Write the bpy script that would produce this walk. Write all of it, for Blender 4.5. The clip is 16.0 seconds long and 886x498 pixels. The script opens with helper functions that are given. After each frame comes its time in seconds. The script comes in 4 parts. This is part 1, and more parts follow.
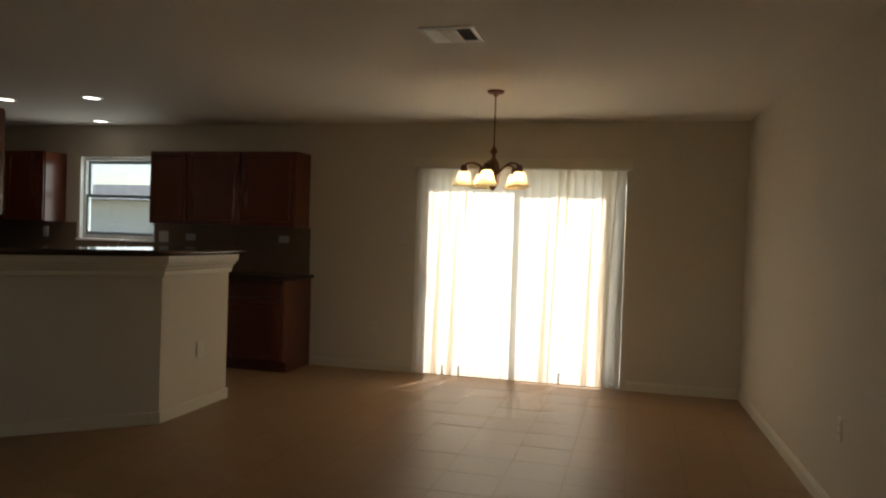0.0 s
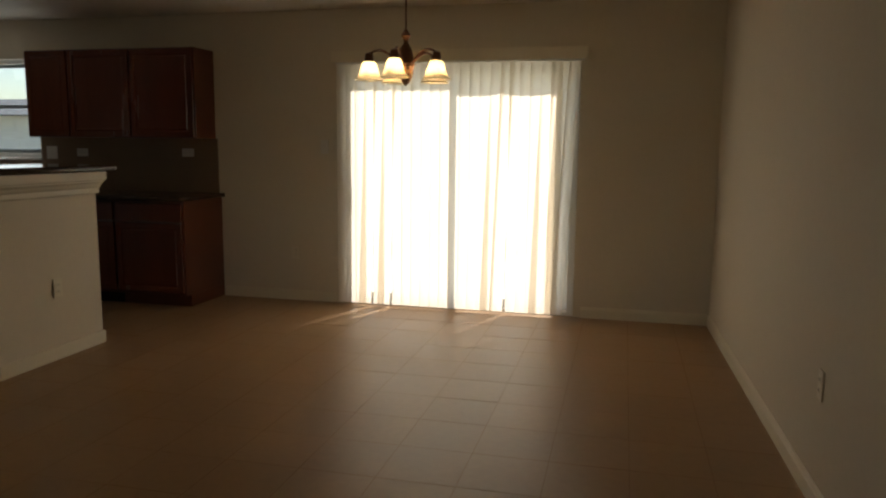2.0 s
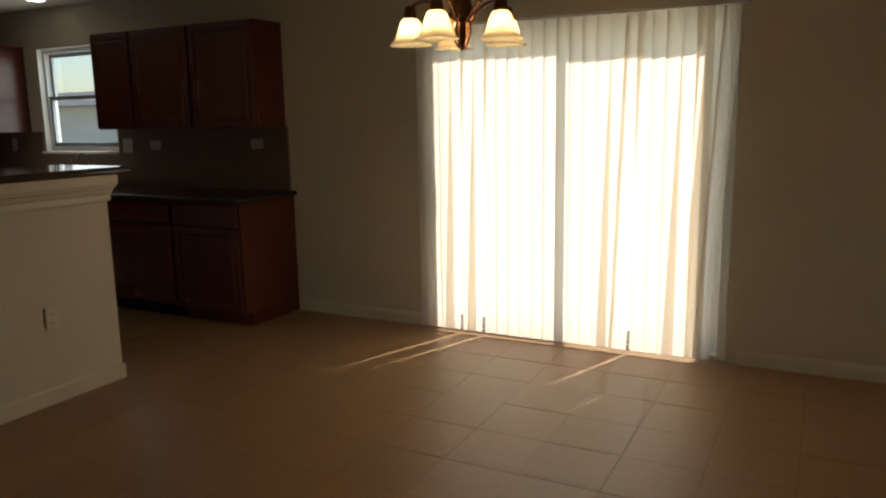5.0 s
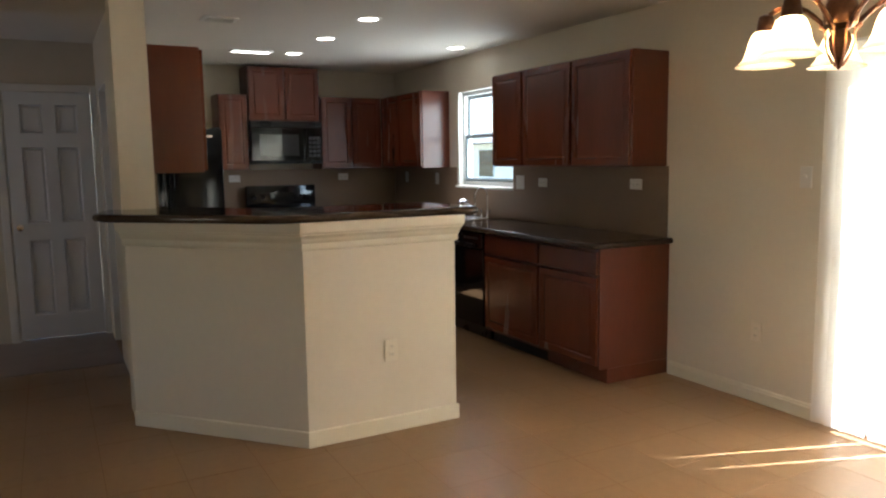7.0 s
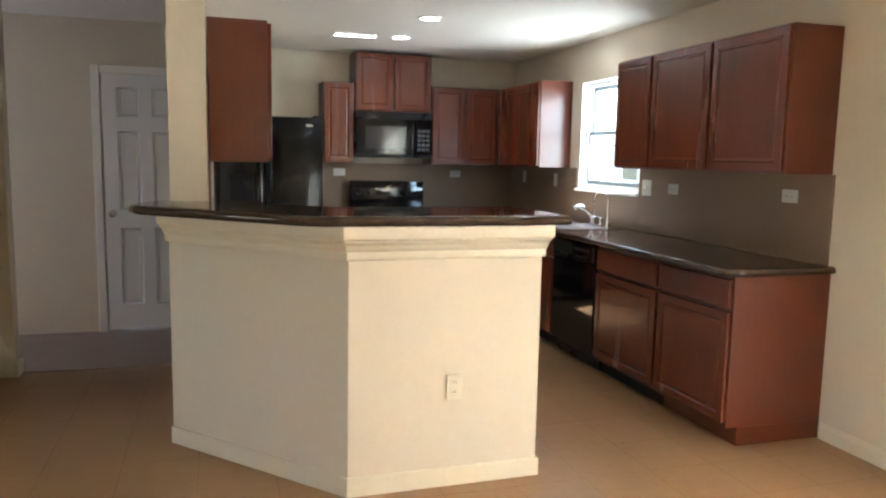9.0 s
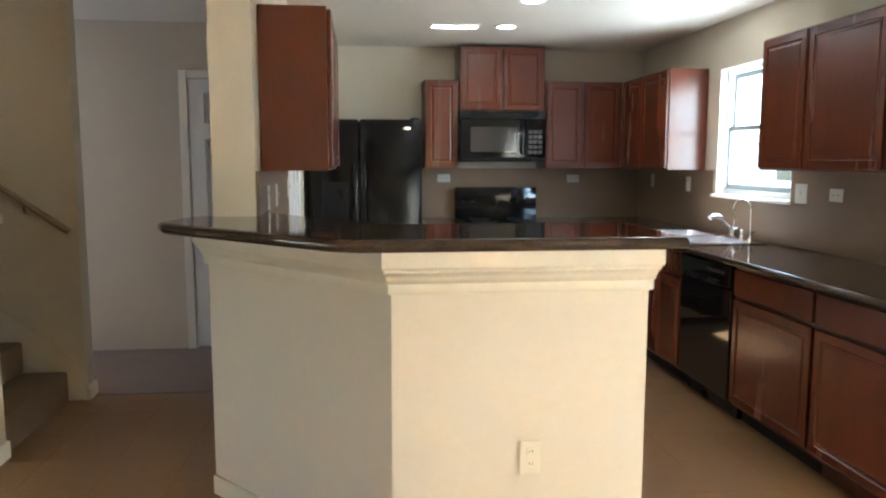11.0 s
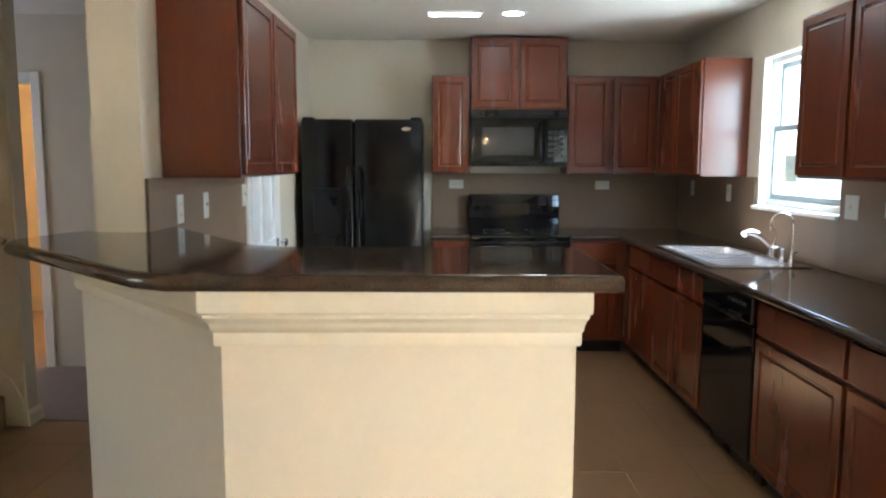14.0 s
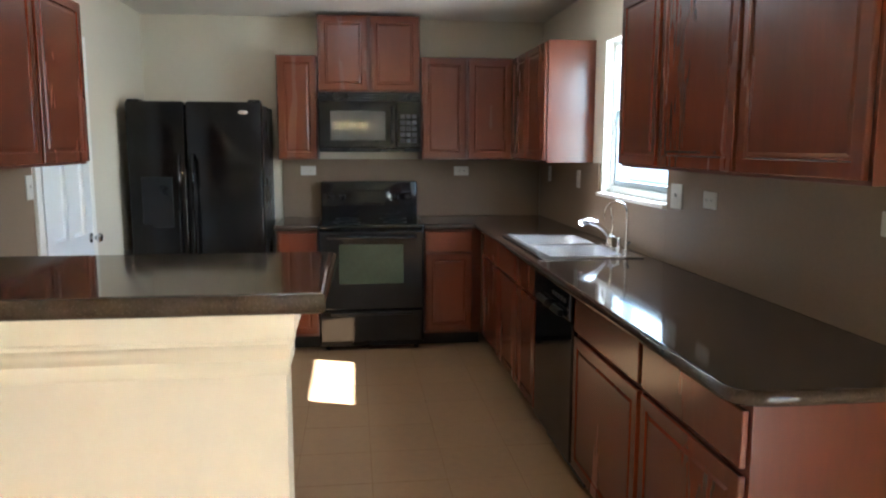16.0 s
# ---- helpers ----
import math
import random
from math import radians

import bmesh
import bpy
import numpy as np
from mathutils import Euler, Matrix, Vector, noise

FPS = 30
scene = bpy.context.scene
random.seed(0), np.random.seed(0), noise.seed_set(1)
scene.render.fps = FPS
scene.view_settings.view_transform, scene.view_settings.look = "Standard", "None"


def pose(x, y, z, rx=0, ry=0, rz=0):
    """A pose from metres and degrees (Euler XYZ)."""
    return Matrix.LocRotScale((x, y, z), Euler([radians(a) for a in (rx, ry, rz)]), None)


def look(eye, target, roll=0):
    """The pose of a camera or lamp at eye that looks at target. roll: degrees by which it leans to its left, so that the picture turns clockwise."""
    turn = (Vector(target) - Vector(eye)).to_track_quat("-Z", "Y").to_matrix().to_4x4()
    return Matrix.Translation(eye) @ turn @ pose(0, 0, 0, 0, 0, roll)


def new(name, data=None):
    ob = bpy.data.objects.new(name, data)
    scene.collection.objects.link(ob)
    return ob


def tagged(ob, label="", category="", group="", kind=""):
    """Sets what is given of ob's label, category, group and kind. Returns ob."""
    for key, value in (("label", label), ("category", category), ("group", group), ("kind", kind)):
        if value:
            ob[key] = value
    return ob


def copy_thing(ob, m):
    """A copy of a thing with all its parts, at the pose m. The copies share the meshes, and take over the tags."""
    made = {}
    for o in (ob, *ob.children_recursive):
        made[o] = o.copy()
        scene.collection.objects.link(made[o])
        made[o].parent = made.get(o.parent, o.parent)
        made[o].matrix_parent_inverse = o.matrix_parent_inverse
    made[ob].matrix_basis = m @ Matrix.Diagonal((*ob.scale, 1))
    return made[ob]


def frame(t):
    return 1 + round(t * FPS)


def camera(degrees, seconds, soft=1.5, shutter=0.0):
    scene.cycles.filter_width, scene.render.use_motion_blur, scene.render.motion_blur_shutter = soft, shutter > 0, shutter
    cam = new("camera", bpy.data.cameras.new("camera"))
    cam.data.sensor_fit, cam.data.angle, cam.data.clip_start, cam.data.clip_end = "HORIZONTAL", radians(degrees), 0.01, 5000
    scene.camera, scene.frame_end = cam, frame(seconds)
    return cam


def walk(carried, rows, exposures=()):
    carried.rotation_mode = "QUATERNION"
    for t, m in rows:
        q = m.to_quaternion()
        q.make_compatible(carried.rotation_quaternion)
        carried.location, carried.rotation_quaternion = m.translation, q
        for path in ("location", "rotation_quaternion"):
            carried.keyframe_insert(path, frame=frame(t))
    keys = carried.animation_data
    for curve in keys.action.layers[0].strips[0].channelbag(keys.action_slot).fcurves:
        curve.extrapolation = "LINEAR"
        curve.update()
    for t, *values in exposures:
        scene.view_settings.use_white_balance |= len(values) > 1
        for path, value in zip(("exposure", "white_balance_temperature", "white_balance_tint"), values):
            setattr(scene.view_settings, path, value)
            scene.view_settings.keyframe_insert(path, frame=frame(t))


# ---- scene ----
EXPOSURES = ((0.0, 0.93, 6650, 10), (2.0, 0.76, 6700, 10), (5.0, 0.63, 6750, 10), (5.5, 0.2, 6850, 10), (6.0, 0.5, 6850, 10), (6.5, 1.85, 6350, 10), (7.0, 2.77, 5850, 10), (7.5, 3.23, 5620, 10), (8.0, 3.6, 5560, 10), (9.0, 3.95, 5600, 8), (12.5, 3.88, 5450, 6), (16.0, 3.83, 5380, 6))
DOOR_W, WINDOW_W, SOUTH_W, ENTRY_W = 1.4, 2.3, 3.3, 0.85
BULB_S, CAN_S = 27.0, 2.2

cam = camera(62.1, 16.0, soft=2.2)
PATH = [
    (0, (1.022, 1.082, 1.361), (0.515, 3.016, 1.324), 1.9),
    (0.5, (1.061, 1.341, 1.419), (0.571, 3.279, 1.337), 1.6),
    (1, (1.141, 1.648, 1.426), (0.653, 3.583, 1.294), 1.0),
    (1.5, (1.174, 1.916, 1.38), (0.705, 3.851, 1.189), 0.5),
    (2, (1.275, 2.149, 1.346), (0.805, 4.073, 1.069), 0.6),
    (2.5, (1.289, 2.313, 1.337), (0.852, 4.229, 0.968), 0.4),
    (3, (1.286, 2.463, 1.346), (0.876, 4.375, 0.924), 0.2),
    (5.5, (1.437, 3.874, 1.425), (0.262, 5.468, 1.14), -1.2),
    (6, (1.505, 4.065, 1.429), (0.053, 5.416, 1.175), -1.4),
    (6.5, (1.476, 4.22, 1.435), (-0.165, 5.338, 1.193), -1.1),
    (7, (1.396, 4.375, 1.45), (-0.353, 5.314, 1.21), -0.8),
    (7.5, (1.253, 4.538, 1.456), (-0.551, 5.367, 1.218), 0.0),
    (8, (1.135, 4.73, 1.449), (-0.709, 5.468, 1.214), 0.8),
    (8.5, (0.997, 4.877, 1.438), (-0.879, 5.53, 1.201), 1.0),
    (9, (0.844, 4.959, 1.433), (-1.052, 5.545, 1.19), 1.1),
    (11.5, (0.119, 5.505, 1.451), (-1.866, 5.605, 1.225), -0.0),
    (12, (0.03, 5.624, 1.468), (-1.959, 5.609, 1.256), 0.1),
    (12.5, (-0.071, 5.699, 1.464), (-2.059, 5.627, 1.255), 0.1),
    (13, (-0.166, 5.781, 1.464), (-2.153, 5.698, 1.248), 0.2),
    (13.5, (-0.25, 5.937, 1.464), (-2.236, 5.86, 1.24), 0.0),
    (14, (-0.36, 6.003, 1.454), (-2.347, 6.009, 1.223), 0.2),
    (14.5, (-0.429, 6.071, 1.463), (-2.411, 6.171, 1.213), 0.1),
    (15, (-0.446, 6.215, 1.475), (-2.422, 6.376, 1.207), 0.3),
    (15.5, (-0.53, 6.374, 1.489), (-2.5, 6.574, 1.207), -0.1),
    (16, (-0.606, 6.482, 1.486), (-2.572, 6.72, 1.206), 0.1),
]
walk(cam, [(t, look(eye, target, roll)) for t, eye, target, roll in PATH], EXPOSURES)

# ---- world, sun, large lights ----
SUN_WAY = Vector((0.378, 1.0, 1.055)).normalized()      # from the house towards the sun
world = bpy.data.worlds.new("sky")
scene.world = world
world.use_nodes = True
wn = world.node_tree.nodes
sky = wn.new("ShaderNodeTexSky")
sky.sky_type, sky.sun_disc = "NISHITA", False
sky.sun_elevation = math.asin(SUN_WAY.z)
sky.sun_rotation = math.atan2(SUN_WAY.x, SUN_WAY.y)
wn["Background"].inputs[1].default_value = 0.12
world.node_tree.links.new(sky.outputs[0], wn["Background"].inputs[0])

sun = new("sun", bpy.data.lights.new("sun", "SUN"))
sun.data.energy, sun.data.angle, sun.data.color = 5.0, radians(0.6), (1.0, 0.97, 0.93)
sun.matrix_world = look(SUN_WAY * 30, (0, 0, 0))


def area(name, x, y, z, w, h, power, color, target):
    ob = new(name, bpy.data.lights.new(name, "AREA"))
    ob.data.shape, ob.data.size, ob.data.size_y = "RECTANGLE", w, h
    ob.data.energy, ob.data.color = power, color
    ob.matrix_world = look((x, y, z), target)
    return ob


area("skylight_patio_door", -0.04, 8.30, 1.05, 1.7, 1.85, DOOR_W, (1.0, 0.97, 0.92), (-0.12, 0, 0.9))
area("skylight_kitchen_window", -4.53, 8.20, 1.66, 0.85, 0.85, WINDOW_W, (0.86, 0.93, 1.0), (-4.53, 0, 1.2))

# two added fill lamps, in unseen openings, for the living side and hall
area("fill_living_side", -0.6, -1.53, 1.45, 2.2, 1.2, SOUTH_W, (1.0, 0.81, 0.57), (-0.6, 8, 1.2))
area("fill_hall", -4.96, 1.67, 1.35, 0.75, 1.5, ENTRY_W, (0.70, 0.78, 1.0), (-4.96, 8, 1.2))

# ---- materials ----


def tree(name):
    m = bpy.data.materials.new(name)
    m.use_nodes = True
    return m, m.node_tree.nodes, m.node_tree.links


def mat(name, col, rough=0.6, metal=0.0, var=0.08, scale=(3, 3, 3), fine=40.0, bump=0.0, bump_scale=90.0,
        coat=0.0, by_object=0.0, spec=0.5, speck=None, rough_var=0.05, detail=5.0):
    """Base colour with two scales of variation, uneven gloss and fine relief, all in world space."""
    m, n, l = tree(name)
    b = n["Principled BSDF"]
    geo = n.new("ShaderNodeNewGeometry")
    mp = n.new("ShaderNodeMapping")
    mp.inputs["Scale"].default_value = scale
    l.new(geo.outputs["Position"], mp.inputs["Vector"])
    big = n.new("ShaderNodeTexNoise")
    big.inputs["Scale"].default_value, big.inputs["Detail"].default_value = 1.0, detail
    l.new(mp.outputs[0], big.inputs["Vector"])
    small = n.new("ShaderNodeTexNoise")
    small.inputs["Scale"].default_value, small.inputs["Detail"].default_value = fine / max(scale), 3.0
    l.new(mp.outputs[0], small.inputs["Vector"])
    add = n.new("ShaderNodeMath")
    add.operation = "MULTIPLY_ADD"
    add.inputs[1].default_value = 0.6
    l.new(big.outputs["Fac"], add.inputs[0])
    half = n.new("ShaderNodeMath")
    half.operation = "MULTIPLY"
    half.inputs[1].default_value = 0.4
    l.new(small.outputs["Fac"], half.inputs[0])
    l.new(half.outputs[0], add.inputs[2])
    fac = add.outputs[0]
    if by_object:
        info = n.new("ShaderNodeObjectInfo")
        mad = n.new("ShaderNodeMath")
        mad.operation = "MULTIPLY_ADD"
        mad.inputs[1].default_value = by_object
        l.new(info.outputs["Random"], mad.inputs[0])
        l.new(fac, mad.inputs[2])
        fac = mad.outputs[0]
    ramp = n.new("ShaderNodeValToRGB")
    ramp.color_ramp.elements[0].position, ramp.color_ramp.elements[1].position = 0.3, 0.75 + by_object * 0.7
    ramp.color_ramp.elements[0].color = (*[c * (1 - var) for c in col], 1)
    ramp.color_ramp.elements[1].color = (*[min(1, c * (1 + var)) for c in col], 1)
    l.new(fac, ramp.inputs[0])
    out = ramp.outputs[0]
    if speck:
        vor = n.new("ShaderNodeTexVoronoi")
        vor.inputs["Scale"].default_value = speck[1]
        l.new(geo.outputs["Position"], vor.inputs["Vector"])
        sr = n.new("ShaderNodeValToRGB")
        sr.color_ramp.elements[0].position, sr.color_ramp.elements[1].position = 0.12, 0.32
        sr.color_ramp.elements[0].color, sr.color_ramp.elements[1].color = (1, 1, 1, 1), (0, 0, 0, 1)
        l.new(vor.outputs["Distance"], sr.inputs[0])
        mx = n.new("ShaderNodeMix")
        mx.data_type = "RGBA"
        l.new(sr.outputs[0], mx.inputs[0])
        l.new(out, mx.inputs[6])
        mx.inputs[7].default_value = (*speck[0], 1)
        out = mx.outputs[2]
    l.new(out, b.inputs["Base Color"])
    rr = n.new("ShaderNodeMath")
    rr.operation = "MULTIPLY_ADD"
    rr.inputs[1].default_value, rr.inputs[2].default_value = rough_var * 2, max(0.02, rough - rough_var)
    l.new(big.outputs["Fac"], rr.inputs[0])
    l.new(rr.outputs[0], b.inputs["Roughness"])
    b.inputs["Metallic"].default_value = metal
    b.inputs["Coat Weight"].default_value = coat
    b.inputs["Specular IOR Level"].default_value = spec
    b.inputs["Coat Roughness"].default_value = 0.17
    if bump:
        bn = n.new("ShaderNodeTexNoise")
        bn.inputs["Scale"].default_value, bn.inputs["Detail"].default_value = bump_scale, 4.0
        l.new(geo.outputs["Position"], bn.inputs["Vector"])
        bp = n.new("ShaderNodeBump")
        bp.inputs["Strength"].default_value, bp.inputs["Distance"].default_value = bump, 0.004
        l.new(bn.outputs["Fac"], bp.inputs["Height"])
        l.new(bp.outputs[0], b.inputs["Normal"])
    return m


def emitter(name, col, strength):
    m, n, l = tree(name)
    b = n["Principled BSDF"]
    b.inputs["Base Color"].default_value = (*col, 1)
    b.inputs["Emission Color"].default_value = (*col, 1)
    b.inputs["Emission Strength"].default_value = strength
    return m


def sheer(name, col, through_part, rough=0.5):
    """A thin sheet that lets part of the light through, spread out."""
    m, n, l = tree(name)
    b = n["Principled BSDF"]
    noise_n = n.new("ShaderNodeTexNoise")
    noise_n.inputs["Scale"].default_value = 30.0
    ramp = n.new("ShaderNodeValToRGB")
    ramp.color_ramp.elements[0].color = (*[c * 0.94 for c in col], 1)
    ramp.color_ramp.elements[1].color = (*col, 1)
    l.new(noise_n.outputs["Fac"], ramp.inputs[0])
    l.new(ramp.outputs[0], b.inputs["Base Color"])
    b.inputs["Roughness"].default_value = rough
    tr = n.new("ShaderNodeBsdfTranslucent")
    l.new(ramp.outputs[0], tr.inputs["Color"])
    mix = n.new("ShaderNodeMixShader")
    mix.inputs[0].default_value = through_part
    l.new(b.outputs[0], mix.inputs[1])
    l.new(tr.outputs[0], mix.inputs[2])
    l.new(mix.outputs[0], n["Material Output"].inputs["Surface"])
    return m


def glass(name, tint=(0.95, 0.98, 0.97), gloss=0.08):
    m, n, l = tree(name)
    n.remove(n["Principled BSDF"])
    tr = n.new("ShaderNodeBsdfTransparent")
    tr.inputs["Color"].default_value = (*tint, 1)
    gl = n.new("ShaderNodeBsdfGlossy")
    gl.inputs["Roughness"].default_value = 0.02
    mix = n.new("ShaderNodeMixShader")
    mix.inputs[0].default_value = gloss
    l.new(tr.outputs[0], mix.inputs[1])
    l.new(gl.outputs[0], mix.inputs[2])
    l.new(mix.outputs[0], n["Material Output"].inputs["Surface"])
    return m


M_WALL = mat("wall_paint", (0.615, 0.548, 0.432), 0.75, var=0.035, scale=(0.8, 0.8, 0.8), fine=25, bump=0.09, bump_scale=110)
M_CEIL = mat("ceiling_paint", (0.74, 0.69, 0.60), 0.85, var=0.03, scale=(0.7, 0.7, 0.7), fine=30, bump=0.35, bump_scale=120)
M_TRIM = mat("white_trim_paint", (0.80, 0.77, 0.70), 0.4, var=0.03, scale=(2, 2, 2), fine=30, bump=0.04)
M_BAR = mat("bar_trim_paint", (0.65, 0.592, 0.46), 0.5, var=0.03, scale=(2, 2, 2), fine=30, bump=0.06)
M_DOORW = mat("white_door_paint", (0.76, 0.76, 0.75), 0.4, var=0.03, scale=(2, 2, 1), fine=30, bump=0.05)
M_TILE = mat("tan_floor_tile", (0.303, 0.180, 0.089), 0.42, var=0.14, scale=(2.4, 2.4, 2.4), fine=22, bump=0.10, bump_scale=30,
             by_object=0.10, rough_var=0.08)
M_GROUT = mat("floor_grout", (0.275, 0.163, 0.081), 0.9, var=0.2, bump=0.3)
M_CARPET = mat("beige_carpet", (0.22, 0.15, 0.092), 0.95, var=0.16, scale=(6, 6, 6), fine=160, bump=0.9, bump_scale=320)
M_HALLFLOOR = mat("hall_carpet", (0.26, 0.195, 0.155), 0.95, var=0.12, scale=(5, 5, 5), fine=160, bump=0.8, bump_scale=300)
M_WOOD = mat("cherry_wood", (0.132, 0.0295, 0.0105), 0.27, var=0.15, scale=(7, 7, 1.0), fine=60, coat=0.2, rough_var=0.015)
M_WOODEDGE = mat("cherry_wood_frame", (0.120, 0.027, 0.0098), 0.28, var=0.15, scale=(7, 7, 1.2), fine=60, coat=0.2, rough_var=0.015)
M_STONE = mat("dark_brown_counter", (0.052, 0.033, 0.022), 0.075, var=0.5, scale=(14, 14, 14), fine=120, speck=((0.075, 0.053, 0.039), 140.0), rough_var=0.02, spec=0.4)
M_SPLASH = mat("taupe_backsplash", (0.215, 0.143, 0.085), 0.55, var=0.10, scale=(3, 3, 3), fine=60, bump=0.05, rough_var=0.08)
M_BLACK = mat("gloss_black_enamel", (0.006, 0.006, 0.0065), 0.06, var=0.15, scale=(3, 3, 3), fine=20, spec=0.45, rough_var=0.015)
M_FRIDGE = mat("satin_black_fridge_skin", (0.0045, 0.004, 0.004), 0.13, var=0.2, scale=(4, 4, 4), fine=60, bump=0.06, bump_scale=500, spec=0.3, rough_var=0.03)
M_BLACKTEX = mat("satin_black_enamel", (0.008, 0.008, 0.0085), 0.28, var=0.2, scale=(5, 5, 5), fine=60, bump=0.10, bump_scale=400, spec=0.3)
# the green is a reflection put into the oven glass colour
M_OVENGLASS = mat("oven_glass_green_reflection", (0.045, 0.058, 0.035), 0.06, var=0.25, rough_var=0.01)
M_BLACKGLASS = mat("black_glass", (0.006, 0.007, 0.006), 0.05, var=0.1, rough_var=0.01)
# lighter than black glass: the room's reflection is put into this grey
M_MWGLASS = mat("microwave_glass_grey_reflection", (0.045, 0.043, 0.041), 0.05, var=0.1, rough_var=0.01)
# rail of wall tone; its shadow is put into this browner colour
M_RAIL = mat("rail_with_shadow_brown", (0.30, 0.22, 0.145), 0.45, var=0.15, scale=(6, 1, 6), fine=60)
M_STEEL = mat("brushed_steel", (0.72, 0.72, 0.73), 0.24, metal=1.0, var=0.04, scale=(6, 6, 6), fine=90, rough_var=0.05)
M_CHROME = mat("chrome", (0.85, 0.85, 0.86), 0.07, metal=1.0, var=0.02, rough_var=0.01)
M_BRONZE = mat("antique_bronze", (0.13, 0.06, 0.035), 0.35, metal=0.85, var=0.35, scale=(20, 20, 20), fine=80)
M_IVORY = mat("ivory_plastic", (0.66, 0.59, 0.47), 0.4, var=0.02)
M_COPPER = mat("aged_copper", (0.45, 0.22, 0.14), 0.3, metal=0.9, var=0.25, scale=(20, 20, 20), fine=80)
M_PLATE = mat("white_plastic", (0.62, 0.59, 0.53), 0.35, var=0.02)
M_VINYL = mat("white_vinyl_frame", (0.74, 0.74, 0.71), 0.4, var=0.03)
# blue-grey puts the backlit shade of the white sashes into their colour
M_GREYFRAME = mat("backlit_sash_grey", (0.30, 0.35, 0.37), 0.4, var=0.05)
# near-black: recess shade as colour, also the plain tub and range feet
M_DARK = mat("recess_shade_and_black_parts", (0.02, 0.018, 0.016), 0.9, var=0.2)
M_GREY = mat("grey_plastic", (0.025, 0.025, 0.025), 0.5, var=0.05)
M_VANE = sheer("vane_cloth", (0.94, 0.893, 0.82), 0.82)
M_SHADE = sheer("alabaster_glass", (0.95, 0.87, 0.70), 0.6, 0.25)
M_BULB = emitter("bulb_glow", (1.0, 0.78, 0.50), BULB_S)
M_CAN = emitter("can_lamp_glow", (1.0, 0.95, 0.86), CAN_S)
M_PANEL = emitter("ceiling_panel_glow", (1.0, 0.96, 0.88), CAN_S * 0.5)
M_WARMLAMP = emitter("warm_lamp_glow", (1.0, 0.54, 0.20), 13.0)
M_GLASS = glass("clear_glass")
M_CONC = mat("pale_concrete", (0.52, 0.49, 0.44), 0.85, var=0.12, scale=(1.5, 1.5, 1.5), fine=60, bump=0.3)
M_GRASS = mat("dry_lawn", (0.34, 0.31, 0.20), 0.95, var=0.35, scale=(2, 2, 2), fine=50, bump=0.9, bump_scale=60)
M_ROOF = mat("grey_shingle", (0.13, 0.13, 0.135), 0.9, var=0.25, scale=(4, 4, 4), fine=60, bump=0.6)
M_SIDING = mat("neighbour_siding", (0.80, 0.79, 0.76), 0.8, var=0.08, scale=(1, 1, 8), fine=40, bump=0.2)

# ---- mesh helpers ----


def box(bm, x0, y0, z0, x1, y1, z1, bevel=0.0, seg=2):
    v = [bm.verts.new((x, y, z)) for x in (x0, x1) for y in (y0, y1) for z in (z0, z1)]
    f = [bm.faces.new([v[i] for i in q]) for q in
         ((0, 1, 3, 2), (4, 6, 7, 5), (0, 4, 5, 1), (2, 3, 7, 6), (0, 2, 6, 4), (1, 5, 7, 3))]
    if bevel:
        edges = list({e for q in f for e in q.edges})
        bmesh.ops.bevel(bm, geom=edges, offset=bevel, segments=seg, affect="EDGES", profile=0.5)
    return bm


def boxes(*rows, bevel=0.0):
    bm = bmesh.new()
    for r in rows:
        box(bm, *r, bevel=bevel)
    return bm


def prism(bm, outline, z0, z1, bevel=0.0, seg=3):
    lo = [bm.verts.new((x, y, z0)) for x, y in outline]
    hi = [bm.verts.new((x, y, z1)) for x, y in outline]
    k = len(outline)
    fs = [bm.faces.new(hi), bm.faces.new(lo[::-1])]
    fs += [bm.faces.new((lo[i], lo[(i + 1) % k], hi[(i + 1) % k], hi[i])) for i in range(k)]
    bmesh.ops.recalc_face_normals(bm, faces=fs)
    if bevel:
        bmesh.ops.bevel(bm, geom=list({e for f in fs[:2] for e in f.edges}), offset=bevel, segments=seg, affect="EDGES", profile=0.5)
    return bm


def lathe(bm, profile, seg=24, cx=0.0, cy=0.0, cz=0.0, closed=False):
    rings = []
    for r, z in profile:
        rings.append([bm.verts.new((cx + r * math.cos(2 * math.pi * i / seg), cy + r * math.sin(2 * math.pi * i / seg), cz + z))
                      for i in range(seg)])
    fs = []
    pairs = list(zip(rings, rings[1:])) + ([(rings[-1], rings[0])] if closed else [])
    for a, b in pairs:
        fs += [bm.faces.new((a[i], a[(i + 1) % seg], b[(i + 1) % seg], b[i])) for i in range(seg)]
    if not closed:
        fs += [bm.faces.new(rings[0][::-1]), bm.faces.new(rings[-1])]
    bmesh.ops.recalc_face_normals(bm, faces=fs)
    return bm


def tube(bm, pts, r, seg=10):
    pts = [Vector(p) for p in pts]
    rings = []
    for i, p in enumerate(pts):
        d = (pts[min(i + 1, len(pts) - 1)] - pts[max(i - 1, 0)]).normalized()
        side = d.cross(Vector((0, 0, 1)))
        side = side.normalized() if side.length > 1e-3 else d.cross(Vector((0, 1, 0))).normalized()
        up = side.cross(d)
        rings.append([bm.verts.new(p + r * (math.cos(a) * side + math.sin(a) * up)) for a in
                      [2 * math.pi * k / seg for k in range(seg)]])
    fs = []
    for a, b in zip(rings, rings[1:]):
        fs += [bm.faces.new((a[i], a[(i + 1) % seg], b[(i + 1) % seg], b[i])) for i in range(seg)]
    fs += [bm.faces.new(rings[0][::-1]), bm.faces.new(rings[-1])]
    bmesh.ops.recalc_face_normals(bm, faces=fs)
    return bm


